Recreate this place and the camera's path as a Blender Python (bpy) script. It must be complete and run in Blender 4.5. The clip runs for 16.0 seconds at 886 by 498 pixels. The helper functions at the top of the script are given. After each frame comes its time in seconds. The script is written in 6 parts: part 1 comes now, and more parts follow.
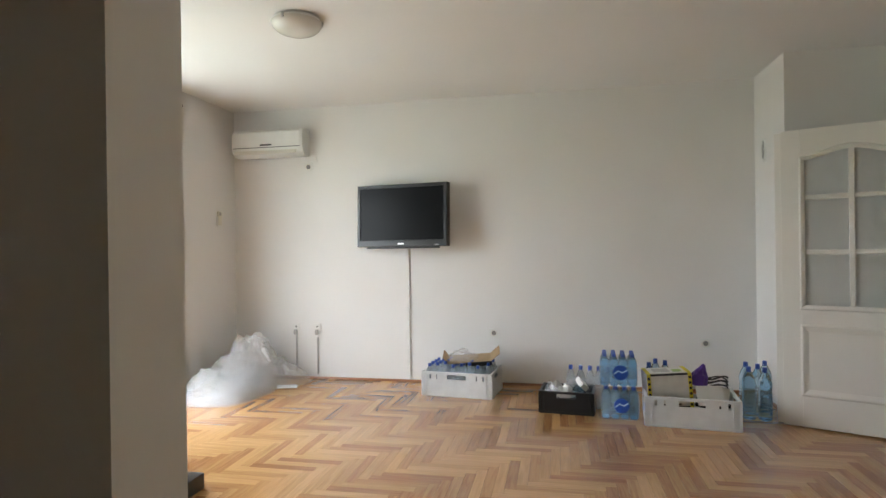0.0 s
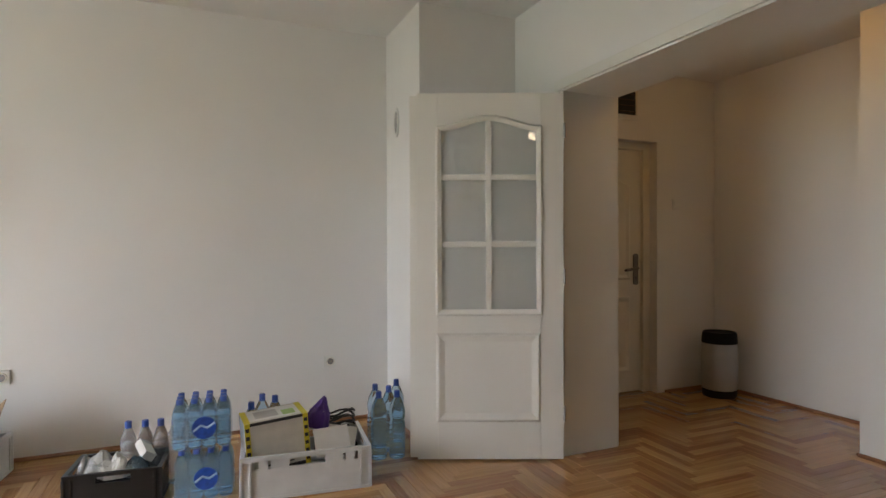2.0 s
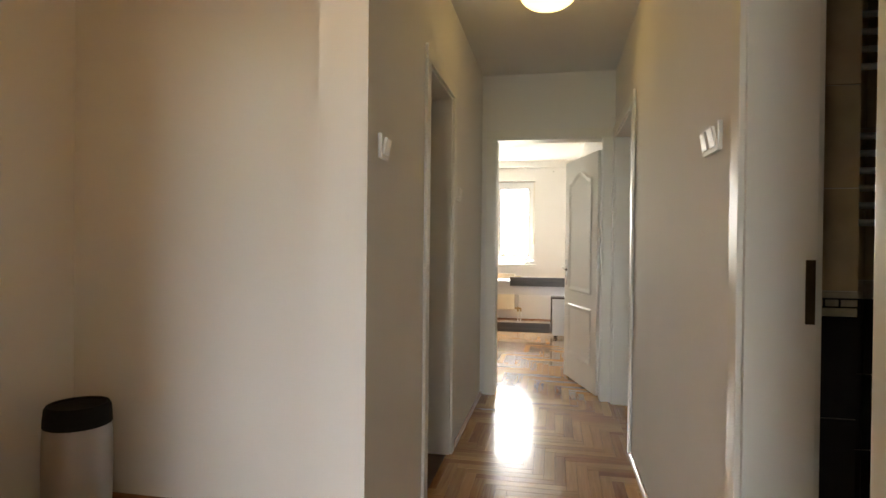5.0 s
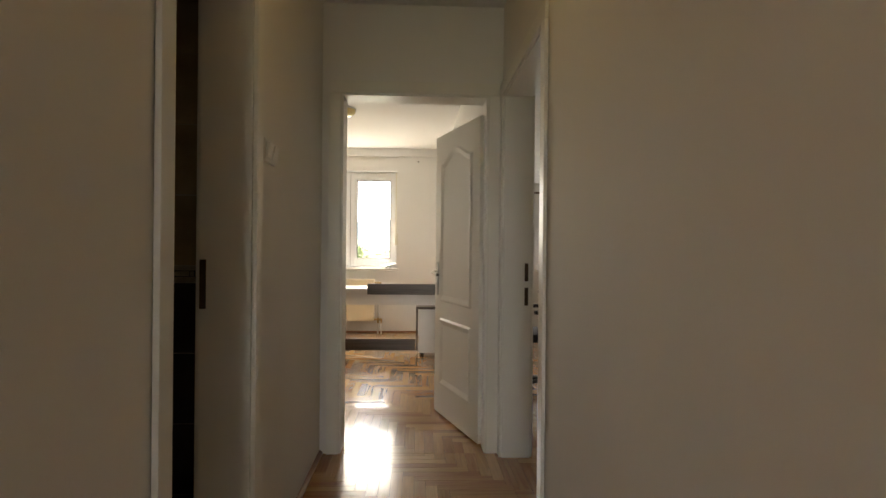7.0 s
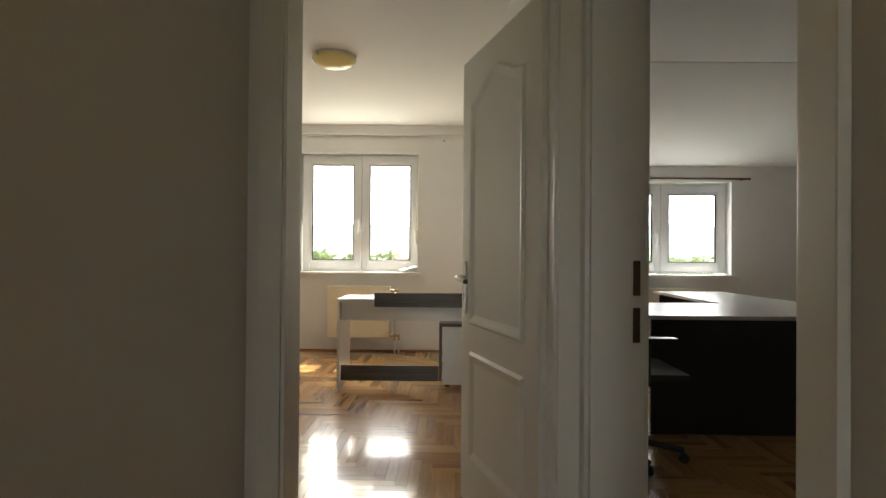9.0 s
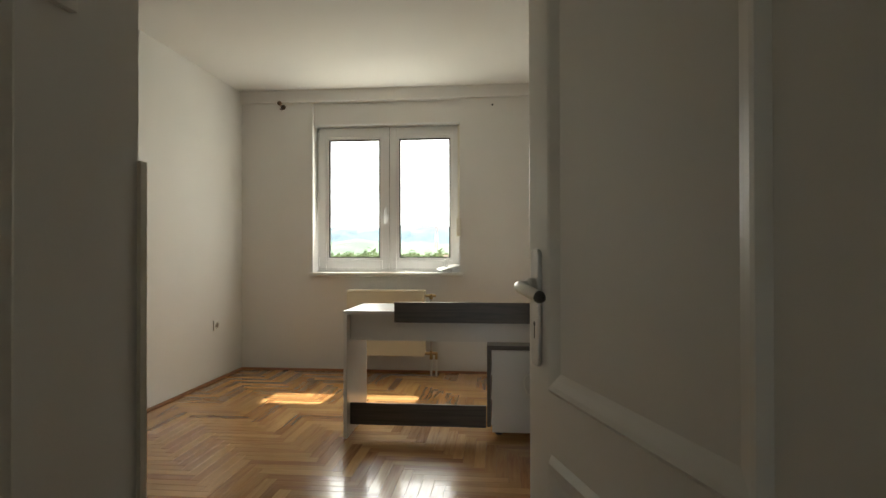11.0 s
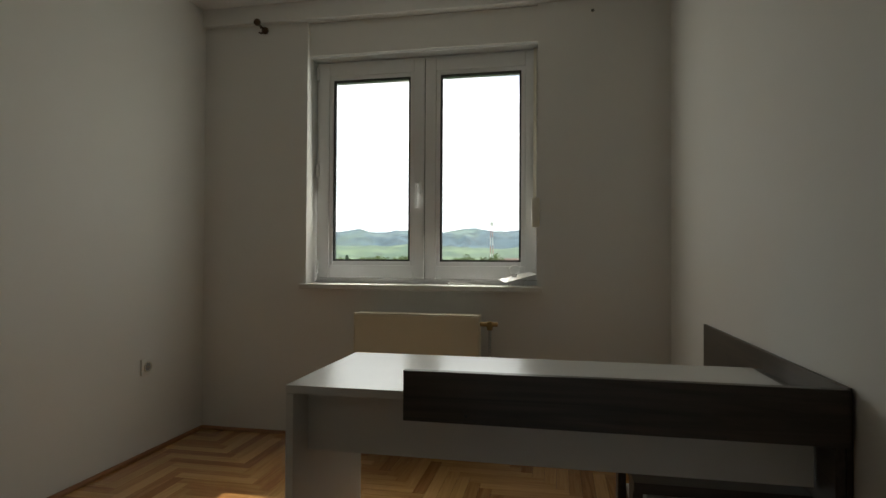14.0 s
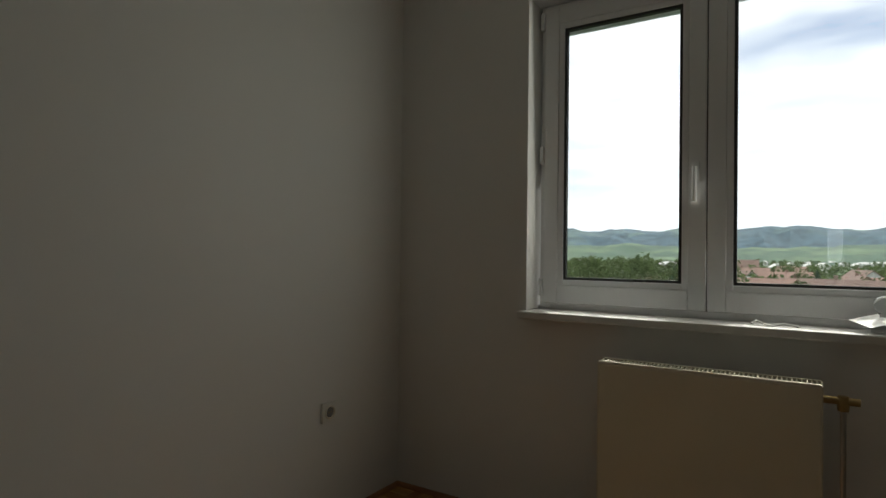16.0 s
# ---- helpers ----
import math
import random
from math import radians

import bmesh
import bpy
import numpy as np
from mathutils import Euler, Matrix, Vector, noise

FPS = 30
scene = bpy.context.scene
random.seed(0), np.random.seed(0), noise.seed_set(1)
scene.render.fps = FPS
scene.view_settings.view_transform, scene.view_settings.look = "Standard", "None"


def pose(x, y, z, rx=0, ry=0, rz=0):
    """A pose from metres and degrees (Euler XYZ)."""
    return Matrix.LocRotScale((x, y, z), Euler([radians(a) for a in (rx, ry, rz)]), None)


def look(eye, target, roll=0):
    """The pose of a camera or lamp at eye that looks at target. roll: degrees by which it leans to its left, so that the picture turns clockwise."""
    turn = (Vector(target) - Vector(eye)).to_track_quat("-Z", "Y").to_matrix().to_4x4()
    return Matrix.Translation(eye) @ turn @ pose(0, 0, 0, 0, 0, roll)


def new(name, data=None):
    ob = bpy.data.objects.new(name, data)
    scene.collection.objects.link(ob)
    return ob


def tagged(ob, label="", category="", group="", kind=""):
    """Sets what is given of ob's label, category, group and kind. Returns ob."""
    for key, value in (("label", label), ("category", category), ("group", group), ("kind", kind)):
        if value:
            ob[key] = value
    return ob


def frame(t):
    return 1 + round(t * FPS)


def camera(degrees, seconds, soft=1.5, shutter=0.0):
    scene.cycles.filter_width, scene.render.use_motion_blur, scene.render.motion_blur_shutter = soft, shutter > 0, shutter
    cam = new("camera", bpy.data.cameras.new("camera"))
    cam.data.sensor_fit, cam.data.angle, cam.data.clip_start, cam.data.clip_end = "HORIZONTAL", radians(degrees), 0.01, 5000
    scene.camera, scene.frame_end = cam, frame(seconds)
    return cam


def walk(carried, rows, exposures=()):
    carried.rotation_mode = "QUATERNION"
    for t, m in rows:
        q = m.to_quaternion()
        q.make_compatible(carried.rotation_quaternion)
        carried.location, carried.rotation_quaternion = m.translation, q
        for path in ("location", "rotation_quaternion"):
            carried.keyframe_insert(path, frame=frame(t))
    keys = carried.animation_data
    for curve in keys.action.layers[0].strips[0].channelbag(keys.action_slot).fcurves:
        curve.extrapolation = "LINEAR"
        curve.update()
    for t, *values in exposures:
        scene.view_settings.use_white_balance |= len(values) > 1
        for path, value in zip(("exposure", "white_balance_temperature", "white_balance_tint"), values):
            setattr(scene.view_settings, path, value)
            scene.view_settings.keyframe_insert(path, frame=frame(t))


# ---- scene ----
cam = camera(75.8, 16.0)
SKY, W_BED, W_LIV = 0.15, 5.7, 3.2
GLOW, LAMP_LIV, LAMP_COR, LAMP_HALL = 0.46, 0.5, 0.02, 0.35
PATH = [
    (0, (0.777, 0.568, 1.249), (0.38, 2.528, 1.247), -0.8),
    (0.5, (0.799, 0.793, 1.216), (0.703, 2.791, 1.212), -0.8),
    (1, (0.821, 1.128, 1.234), (1.1, 3.108, 1.22), -0.5),
    (1.5, (0.95, 1.527, 1.175), (1.503, 3.449, 1.175), -0.5),
    (2, (1.172, 1.944, 1.186), (1.968, 3.779, 1.173), -0.2),
    (2.5, (1.384, 2.31, 1.181), (2.533, 3.947, 1.166), -0.1),
    (3, (1.66, 2.639, 1.214), (3.023, 4.102, 1.185), -0.0),
    (3.5, (1.87, 2.914, 1.237), (3.522, 4.041, 1.193), 0.6),
    (4, (2.205, 3.075, 1.196), (4.04, 3.869, 1.172), 0.4),
    (4.5, (2.524, 3.146, 1.188), (4.428, 3.757, 1.169), 0.5),
    (5, (2.854, 3.186, 1.198), (4.817, 3.571, 1.181), 0.6),
    (5.2, (2.977, 3.183, 1.19), (4.954, 3.485, 1.175), 0.5),
    (7.3, (4.379, 3.227, 1.148), (6.376, 3.125, 1.151), 0.5),
    (7.5, (4.537, 3.224, 1.13), (6.534, 3.123, 1.136), 0.4),
    (8, (4.921, 3.202, 1.109), (6.919, 3.113, 1.121), 0.6),
    (8.5, (5.315, 3.157, 1.104), (7.314, 3.127, 1.12), 0.6),
    (10.8, (6.867, 3.142, 1.071), (8.861, 3.305, 1.085), -0.0),
    (11, (7.031, 3.152, 1.063), (9.021, 3.351, 1.077), -0.1),
    (11.5, (7.404, 3.177, 1.038), (9.368, 3.556, 1.062), 0.0),
    (12, (7.735, 3.228, 1.054), (9.691, 3.644, 1.074), 0.2),
    (12.5, (8.064, 3.262, 1.057), (10.019, 3.685, 1.08), 0.2),
    (13, (8.333, 3.302, 1.046), (10.287, 3.725, 1.068), 0.2),
    (13.5, (8.648, 3.365, 1.054), (10.605, 3.78, 1.079), 0.3),
    (14, (8.937, 3.404, 1.043), (10.898, 3.794, 1.073), 0.3),
    (14.5, (9.276, 3.456, 1.072), (11.23, 3.879, 1.107), 0.2),
    (15, (9.519, 3.566, 1.089), (11.443, 4.109, 1.12), 0.1),
    (15.5, (9.72, 3.711, 1.103), (11.543, 4.534, 1.144), 0.4),
    (16, (9.819, 3.849, 1.118), (11.509, 4.919, 1.14), 0.7),
]
EXPOSURES = [
    (0, 2.6, 6250, 10), (0.5, 2.38, 6250, 11), (1, 2.4, 6250, 12), (2, 2.65, 6400, 13), (3, 3.5, 6450, 13), (3.5, 3.8, 6500, 12), (4, 3.82, 6550, 12), (5, 3.36, 6600, 11), (5.2, 3.28, 6650, 11),
    (7.3, 2.5, 7100, 13), (8.5, 2.28, 6900, 10), (10.8, 1.4, 6650, 7), (11, 1.4, 6650, 7), (12.5, 0.78, 6600, 7), (14, -0.02, 6400, 6), (14.5, -0.22, 6350, 6), (16, -0.65, 6250, 6),
]
walk(cam, [(t, look(eye, target, roll)) for t, eye, target, roll in PATH], EXPOSURES)

# ---- world, sun and lamps ----
world = bpy.data.worlds.new("sky")
scene.world = world
world.use_nodes = True
wn = world.node_tree.nodes
sky = wn.new("ShaderNodeTexSky")
sky.sky_type = 'NISHITA'
sky.sun_disc = False
SUN_FROM = Vector((0.90, -0.115, 1.03)).normalized()
sky.sun_elevation = math.asin(SUN_FROM.z)
sky.sun_rotation = math.atan2(SUN_FROM.x, SUN_FROM.y)
sky.dust_density = 1.0
sky.ozone_density = 1.0
wn["Background"].inputs[1].default_value = SKY
wl = world.node_tree.links
# thin bright clouds over the sky
way, cloud, soft, mixer = wn.new("ShaderNodeTexCoord"), wn.new("ShaderNodeTexNoise"), wn.new("ShaderNodeMapRange"), wn.new("ShaderNodeMix")
flat = wn.new("ShaderNodeMapping")
flat.inputs["Scale"].default_value = (2.2, 2.2, 9.0)
cloud.inputs["Scale"].default_value, cloud.inputs["Detail"].default_value = 1.6, 6
soft.inputs["From Min"].default_value, soft.inputs["From Max"].default_value = 0.28, 0.54
mixer.data_type = 'RGBA'
mixer.inputs["B"].default_value = (13.0, 13.3, 13.4, 1)
wl.new(way.outputs["Generated"], flat.inputs["Vector"])
wl.new(flat.outputs[0], cloud.inputs["Vector"])
wl.new(cloud.outputs["Fac"], soft.inputs["Value"])
wl.new(soft.outputs[0], mixer.inputs["Factor"])
wl.new(sky.outputs[0], mixer.inputs["A"])
wl.new(mixer.outputs["Result"], wn["Background"].inputs[0])


def lamp(name, kind, energy, colour, m, **more):
    data = bpy.data.lights.new(name, kind)
    data.energy, data.color = energy, colour
    if kind == 'SUN':
        data.angle = radians(0.6)
    if kind == 'AREA':
        data.shape = 'RECTANGLE'
        data.size, data.size_y = more["size"]
    if kind == 'POINT':
        data.shadow_soft_size = more.get("radius", 0.08)
    ob = new(name, data)
    ob.matrix_world = m
    return ob


lamp("sun", 'SUN', 5.0, (1.0, 0.95, 0.86), look(SUN_FROM * 30, (0, 0, 0)))
# daylight in the openings
lamp("bedroom_window_daylight", 'AREA', W_BED, (1.0, 0.955, 0.82), look((12.145, 4.175, 1.56), (8, 4.175, 1.3)), size=(1.28, 1.3))
lamp("study_window_daylight", 'AREA', W_BED * 0.35, (0.93, 0.97, 1.0), look((12.145, 0.75, 1.41), (8, 0.75, 1.2)), size=(1.4, 0.98))
lamp("balcony_daylight", 'AREA', W_LIV, (0.85, 0.93, 1.0), look((-2.5, 3.8, 1.2), (3, 3.8, 1.0)), size=(1.6, 2.15))

# ---- materials ----


def material(name):
    m = bpy.data.materials.new(name)
    m.use_nodes = True
    return m, m.node_tree.nodes, m.node_tree.links, m.node_tree.nodes["Principled BSDF"]


def paint(name, colour, rough=0.5, metal=0.0, vary=0.06, scale=3.0, bump=0.05, fine=250.0, coat=0.0, spec=0.5):
    """Coloured surface: broad stains, fine grain and a little relief."""
    m, n, l, b = material(name)
    tc = n.new("ShaderNodeTexCoord")
    big, small = n.new("ShaderNodeTexNoise"), n.new("ShaderNodeTexNoise")
    big.inputs["Scale"].default_value, big.inputs["Detail"].default_value = scale, 5
    small.inputs["Scale"].default_value, small.inputs["Detail"].default_value = fine, 3
    l.new(tc.outputs["Object"], big.inputs["Vector"])
    l.new(tc.outputs["Object"], small.inputs["Vector"])
    ramp = n.new("ShaderNodeMapRange")
    ramp.inputs["From Min"].default_value, ramp.inputs["From Max"].default_value = 0.3, 0.7
    ramp.inputs["To Min"].default_value, ramp.inputs["To Max"].default_value = 1 - vary, 1 + vary * 0.5
    l.new(big.outputs["Fac"], ramp.inputs["Value"])
    mix = n.new("ShaderNodeVectorMath")
    mix.operation = 'SCALE'
    mix.inputs[0].default_value = colour
    l.new(ramp.outputs[0], mix.inputs["Scale"])
    l.new(mix.outputs[0], b.inputs["Base Color"])
    rr = n.new("ShaderNodeMapRange")
    rr.inputs["To Min"].default_value, rr.inputs["To Max"].default_value = max(0.02, rough - 0.025), min(1, rough + 0.025)
    l.new(small.outputs["Fac"], rr.inputs["Value"])
    l.new(rr.outputs[0], b.inputs["Roughness"])
    if bump:
        bp = n.new("ShaderNodeBump")
        bp.inputs["Strength"].default_value, bp.inputs["Distance"].default_value = bump, 0.002
        l.new(small.outputs["Fac"], bp.inputs["Height"])
        l.new(bp.outputs[0], b.inputs["Normal"])
    b.inputs["Metallic"].default_value = metal
    b.inputs["Coat Weight"].default_value = coat
    b.inputs["Specular IOR Level"].default_value = spec
    return m


def wood(name, dark, light, grain=(60, 3, 60), rough=0.35, coat=0.0, by="island", spread=0.5, contrast=1.0):
    """Wood with long grain along the object's or plank's own length; each plank takes its own tone."""
    m, n, l, b = material(name)
    tc, mp = n.new("ShaderNodeTexCoord"), n.new("ShaderNodeMapping")
    mp.inputs["Scale"].default_value = grain
    uv = tc.outputs["UV"] if by in ("island", "plank") else tc.outputs["Object"]
    rnd = n.new("ShaderNodeNewGeometry").outputs["Random Per Island"] if by == "island" else n.new("ShaderNodeObjectInfo").outputs["Random"]
    off = n.new("ShaderNodeVectorMath")
    off.operation = 'MULTIPLY_ADD'
    off.inputs[1].default_value = (37, 53, 11)
    l.new(rnd, off.inputs[0])
    l.new(uv, off.inputs[2])
    l.new(off.outputs[0], mp.inputs["Vector"])
    nz = n.new("ShaderNodeTexNoise")
    nz.inputs["Scale"].default_value, nz.inputs["Detail"].default_value, nz.inputs["Distortion"].default_value = 1.0, 7, 1.1
    l.new(mp.outputs[0], nz.inputs["Vector"])
    add = n.new("ShaderNodeMath")
    add.operation = 'MULTIPLY_ADD'
    add.inputs[1].default_value = spread
    l.new(rnd, add.inputs[0])
    sub = n.new("ShaderNodeMath")
    sub.operation = 'MULTIPLY_ADD'
    sub.inputs[1].default_value, sub.inputs[2].default_value = contrast, 0.5 - contrast / 2 - spread / 2
    l.new(nz.outputs["Fac"], sub.inputs[0])
    l.new(sub.outputs[0], add.inputs[2])
    cr = n.new("ShaderNodeValToRGB")
    cr.color_ramp.elements[0].position, cr.color_ramp.elements[1].position = 0.25, 0.75
    cr.color_ramp.elements[0].color, cr.color_ramp.elements[1].color = (*dark, 1), (*light, 1)
    l.new(add.outputs[0], cr.inputs["Fac"])
    l.new(cr.outputs[0], b.inputs["Base Color"])
    rr = n.new("ShaderNodeMapRange")
    rr.inputs["To Min"].default_value, rr.inputs["To Max"].default_value = max(0.02, rough - 0.06), rough + 0.08
    l.new(nz.outputs["Fac"], rr.inputs["Value"])
    l.new(rr.outputs[0], b.inputs["Roughness"])
    bp = n.new("ShaderNodeBump")
    bp.inputs["Strength"].default_value, bp.inputs["Distance"].default_value = 0.06, 0.001
    l.new(nz.outputs["Fac"], bp.inputs["Height"])
    l.new(bp.outputs[0], b.inputs["Normal"])
    b.inputs["Coat Weight"].default_value = coat
    b.inputs["Coat Roughness"].default_value = 0.06
    return m


def clear(name, colour, rough=0.0, ior=1.45, alpha=1.0, trans=1.0):
    m, n, l, b = material(name)
    b.inputs["Base Color"].default_value = (*colour, 1)
    b.inputs["Roughness"].default_value, b.inputs["IOR"].default_value = rough, ior
    b.inputs["Transmission Weight"].default_value = trans
    b.inputs["Alpha"].default_value = alpha
    return m


def glowing(name, colour, emit, strength):
    m, n, l, b = material(name)
    b.inputs["Base Color"].default_value = (*colour, 1)
    b.inputs["Roughness"].default_value = 0.25
    b.inputs["Emission Color"].default_value = (*emit, 1)
    b.inputs["Emission Strength"].default_value = strength
    return m


WALL = paint("white_wall_paint", (0.80, 0.79, 0.77), 0.75, vary=0.03, scale=1.2, bump=0.12, fine=180)
CEIL = paint("white_ceiling_paint", (0.82, 0.815, 0.80), 0.85, vary=0.025, scale=0.9, bump=0.1, fine=150)
GLOSS = paint("white_door_lacquer", (0.78, 0.77, 0.72), 0.34, vary=0.03, scale=2, bump=0.03, fine=90)
LINING = paint("white_lining_lacquer", (0.80, 0.79, 0.75), 0.34, vary=0.02, scale=2, bump=0.01, fine=40)
OLDPAINT = paint("cream_entrance_door_lacquer", (0.76, 0.72, 0.62), 0.35, vary=0.05, scale=2, bump=0.05, fine=60)
PVC = paint("white_window_plastic", (0.80, 0.81, 0.82), 0.3, vary=0.03, scale=2, bump=0.02, fine=60)
PLASTIC_W = paint("white_plastic", (0.78, 0.78, 0.75), 0.35, vary=0.03, scale=8, bump=0.02)
PLASTIC_OLD = paint("yellowed_white_plastic", (0.74, 0.71, 0.62), 0.4, vary=0.05, scale=6, bump=0.02)
CRATE = paint("pale_grey_crate_plastic", (0.66, 0.67, 0.67), 0.45, vary=0.10, scale=9, bump=0.08, fine=120)
BLACKPL = paint("black_plastic", (0.015, 0.015, 0.016), 0.35, vary=0.2, scale=8, bump=0.04)
SCREEN = paint("black_glass_screen", (0.004, 0.004, 0.005), 0.30, vary=0.1, scale=3, bump=0.0, spec=0.12)
STEEL = paint("brushed_steel", (0.55, 0.55, 0.54), 0.32, metal=1.0, vary=0.08, scale=6, bump=0.05, fine=400)
GUN = paint("dark_grey_metal", (0.20, 0.18, 0.16), 0.35, metal=0.9, vary=0.1, scale=20, bump=0.03)
BRASS = paint("dull_brass", (0.45, 0.33, 0.16), 0.35, metal=1.0, vary=0.15, scale=30, bump=0.05)
BRONZE = paint("dark_bronze", (0.10, 0.065, 0.04), 0.4, metal=0.8, vary=0.2, scale=30, bump=0.05)
RADIATOR = paint("cream_radiator_enamel", (0.74, 0.69, 0.55), 0.35, vary=0.03, scale=3, bump=0.02)
DESKW = paint("white_melamine", (0.74, 0.74, 0.73), 0.26, vary=0.03, scale=5, bump=0.0)
GASKET = paint("dark_rubber_gasket", (0.03, 0.03, 0.03), 0.6, vary=0.1, scale=20, bump=0.03)
GLASS = clear("clear_glass", (1, 1, 1))
FROST = clear("frosted_glass", (0.78, 0.80, 0.78), rough=0.55, trans=0.5)
FROST.node_tree.nodes["Principled BSDF"].inputs["Coat Weight"].default_value = 1.0
FROST.node_tree.nodes["Principled BSDF"].inputs["Coat Roughness"].default_value = 0.015
DARKWOOD = wood("grey_brown_wood_laminate", (0.028, 0.022, 0.017), (0.095, 0.076, 0.060), grain=(2, 40, 40), rough=0.38, by="object", spread=0.1)
DARKWOODY = wood("grey_brown_wood_laminate_long", (0.028, 0.022, 0.017), (0.092, 0.073, 0.058), grain=(40, 2, 40), rough=0.38, by="object", spread=0.1)
OAK_DARK, OAK_LIGHT, OAK_ROUGH = (0.29, 0.125, 0.036), (0.60, 0.34, 0.125), 0.19
OAK = wood("lacquered_oak_parquet", OAK_DARK, OAK_LIGHT, grain=(3.5, 55, 1), rough=OAK_ROUGH, coat=0.5, spread=0.45, contrast=0.6)
SKIRT = wood("oak_skirting", (0.20, 0.075, 0.028), (0.34, 0.15, 0.055), grain=(3, 60, 60), rough=0.3, coat=0.3, by="object", spread=0.1)
JOINT = paint("parquet_joint", (0.11, 0.055, 0.022), 0.5, vary=0.2, scale=10, bump=0.05)

# ---- building helpers ----


def bm_box(bm, x0, y0, z0, x1, y1, z1, bevel=0.0):
    """Adds a box between two corners."""
    vs = [bm.verts.new(v) for v in ((x0, y0, z0), (x1, y0, z0), (x1, y1, z0), (x0, y1, z0), (x0, y0, z1), (x1, y0, z1), (x1, y1, z1), (x0, y1, z1))]
    fs = [bm.faces.new([vs[i] for i in f]) for f in ((0, 3, 2, 1), (4, 5, 6, 7), (0, 1, 5, 4), (1, 2, 6, 5), (2, 3, 7, 6), (3, 0, 4, 7))]
    if bevel > 0:
        es = list({e for f in fs for e in f.edges})
        bmesh.ops.bevel(bm, geom=es, offset=bevel, segments=2, affect='EDGES', profile=0.7)
    return bm


def box(x0, y0, z0, x1, y1, z1, bevel=0.0):
    return bm_box(bmesh.new(), min(x0, x1), min(y0, y1), min(z0, z1), max(x0, x1), max(y0, y1), max(z0, z1), bevel)


def lathe(profile, segments=24):
    """A turned body from rows of radius and height."""
    bm = bmesh.new()
    rings = []
    for r, z in profile:
        if r < 1e-5:
            rings.append([bm.verts.new((0, 0, z))])
        else:
            rings.append([bm.verts.new((r * math.cos(2 * math.pi * i / segments), r * math.sin(2 * math.pi * i / segments), z)) for i in range(segments)])
    for a, b in zip(rings, rings[1:]):
        for i in range(segments):
            j = (i + 1) % segments
            if len(a) == 1 and len(b) > 1:
                bm.faces.new((a[0], b[j], b[i]))
            elif len(b) == 1 and len(a) > 1:
                bm.faces.new((a[i], a[j], b[0]))
            elif len(a) > 1:
                bm.faces.new((a[i], a[j], b[j], b[i]))
    bmesh.ops.recalc_face_normals(bm, faces=bm.faces)
    return bm


def tube(points, radius, segments=8):
    """A round rod along a line of points; radius is one number or one for each point."""
    bm = bmesh.new()
    pts = [Vector(p) for p in points]
    rings, side = [], None
    for i, p in enumerate(pts):
        d = (pts[min(i + 1, len(pts) - 1)] - pts[max(i - 1, 0)]).normalized()
        if side is None:
            side = d.orthogonal().normalized()
        side = (side - d * side.dot(d)).normalized()
        up = d.cross(side)
        rad = radius[i] if isinstance(radius, (list, tuple)) else radius
        rings.append([bm.verts.new(p + rad * (math.cos(a) * side + math.sin(a) * up)) for a in (2 * math.pi * k / segments for k in range(segments))])
    for a, b in zip(rings, rings[1:]):
        for k in range(segments):
            bm.faces.new((a[k], a[(k + 1) % segments], b[(k + 1) % segments], b[k]))
    bm.faces.new(list(reversed(rings[0])))
    bm.faces.new(rings[-1])
    return bm


def smooth_line(pts, n=8):
    """A round curve through all the given points."""
    v = [Vector(p) for p in pts]
    v = [v[0]] + v + [v[-1]]
    out = []
    for p0, p1, p2, p3 in zip(v, v[1:], v[2:], v[3:]):
        for k in range(n):
            t = k / n
            out.append(0.5 * (2 * p1 + (p2 - p0) * t + (2 * p0 - 5 * p1 + 4 * p2 - p3) * t * t + (3 * p1 - p0 - 3 * p2 + p3) * t ** 3))
    return out + [v[-1]]


def prism(outline, depth, bevel=0.0):
    """An outline in x and z, drawn out along +y by depth."""
    bm = bmesh.new()
    front = [bm.verts.new((x, 0, z)) for x, z in outline]
    back = [bm.verts.new((x, depth, z)) for x, z in outline]
    bm.faces.new(front)
    bm.faces.new(list(reversed(back)))
    k = len(outline)
    for i in range(k):
        bm.faces.new((front[i], back[i], back[(i + 1) % k], front[(i + 1) % k]))
    bmesh.ops.recalc_face_normals(bm, faces=bm.faces)
    if bevel:
        bmesh.ops.bevel(bm, geom=list(bm.edges), offset=bevel, segments=2, affect='EDGES')
    return bm


def moved(bm, m):
    bmesh.ops.transform(bm, matrix=m, verts=bm.verts)
    return bm


def joined(*bms):
    out = bmesh.new()
    for b in bms:
        me = bpy.data.meshes.new("tmp")
        b.to_mesh(me)
        b.free()
        out.from_mesh(me)
        bpy.data.meshes.remove(me)
    return out


def mesh_of(name, bm, mat, smooth=False):
    me = bpy.data.meshes.new(name)
    bm.to_mesh(me)
    bm.free()
    me.materials.append(mat)
    if smooth:
        for p in me.polygons:
            p.use_smooth = True
        me.set_sharp_from_angle(angle=radians(38))
    return me


def part(name, bm, mat, parent, label="", smooth=False, m=None):
    ob = new(name, mesh_of(name, bm, mat, smooth))
    ob.parent = parent
    if m is not None:
        ob.matrix_basis = m
    return tagged(ob, label)


def thing(name, label, category, m=None, group=""):
    """An empty at the base of a thing, that its parts hang on."""
    ob = new(name)
    if m is not None:
        ob.matrix_basis = m
    return tagged(ob, label, category, group)


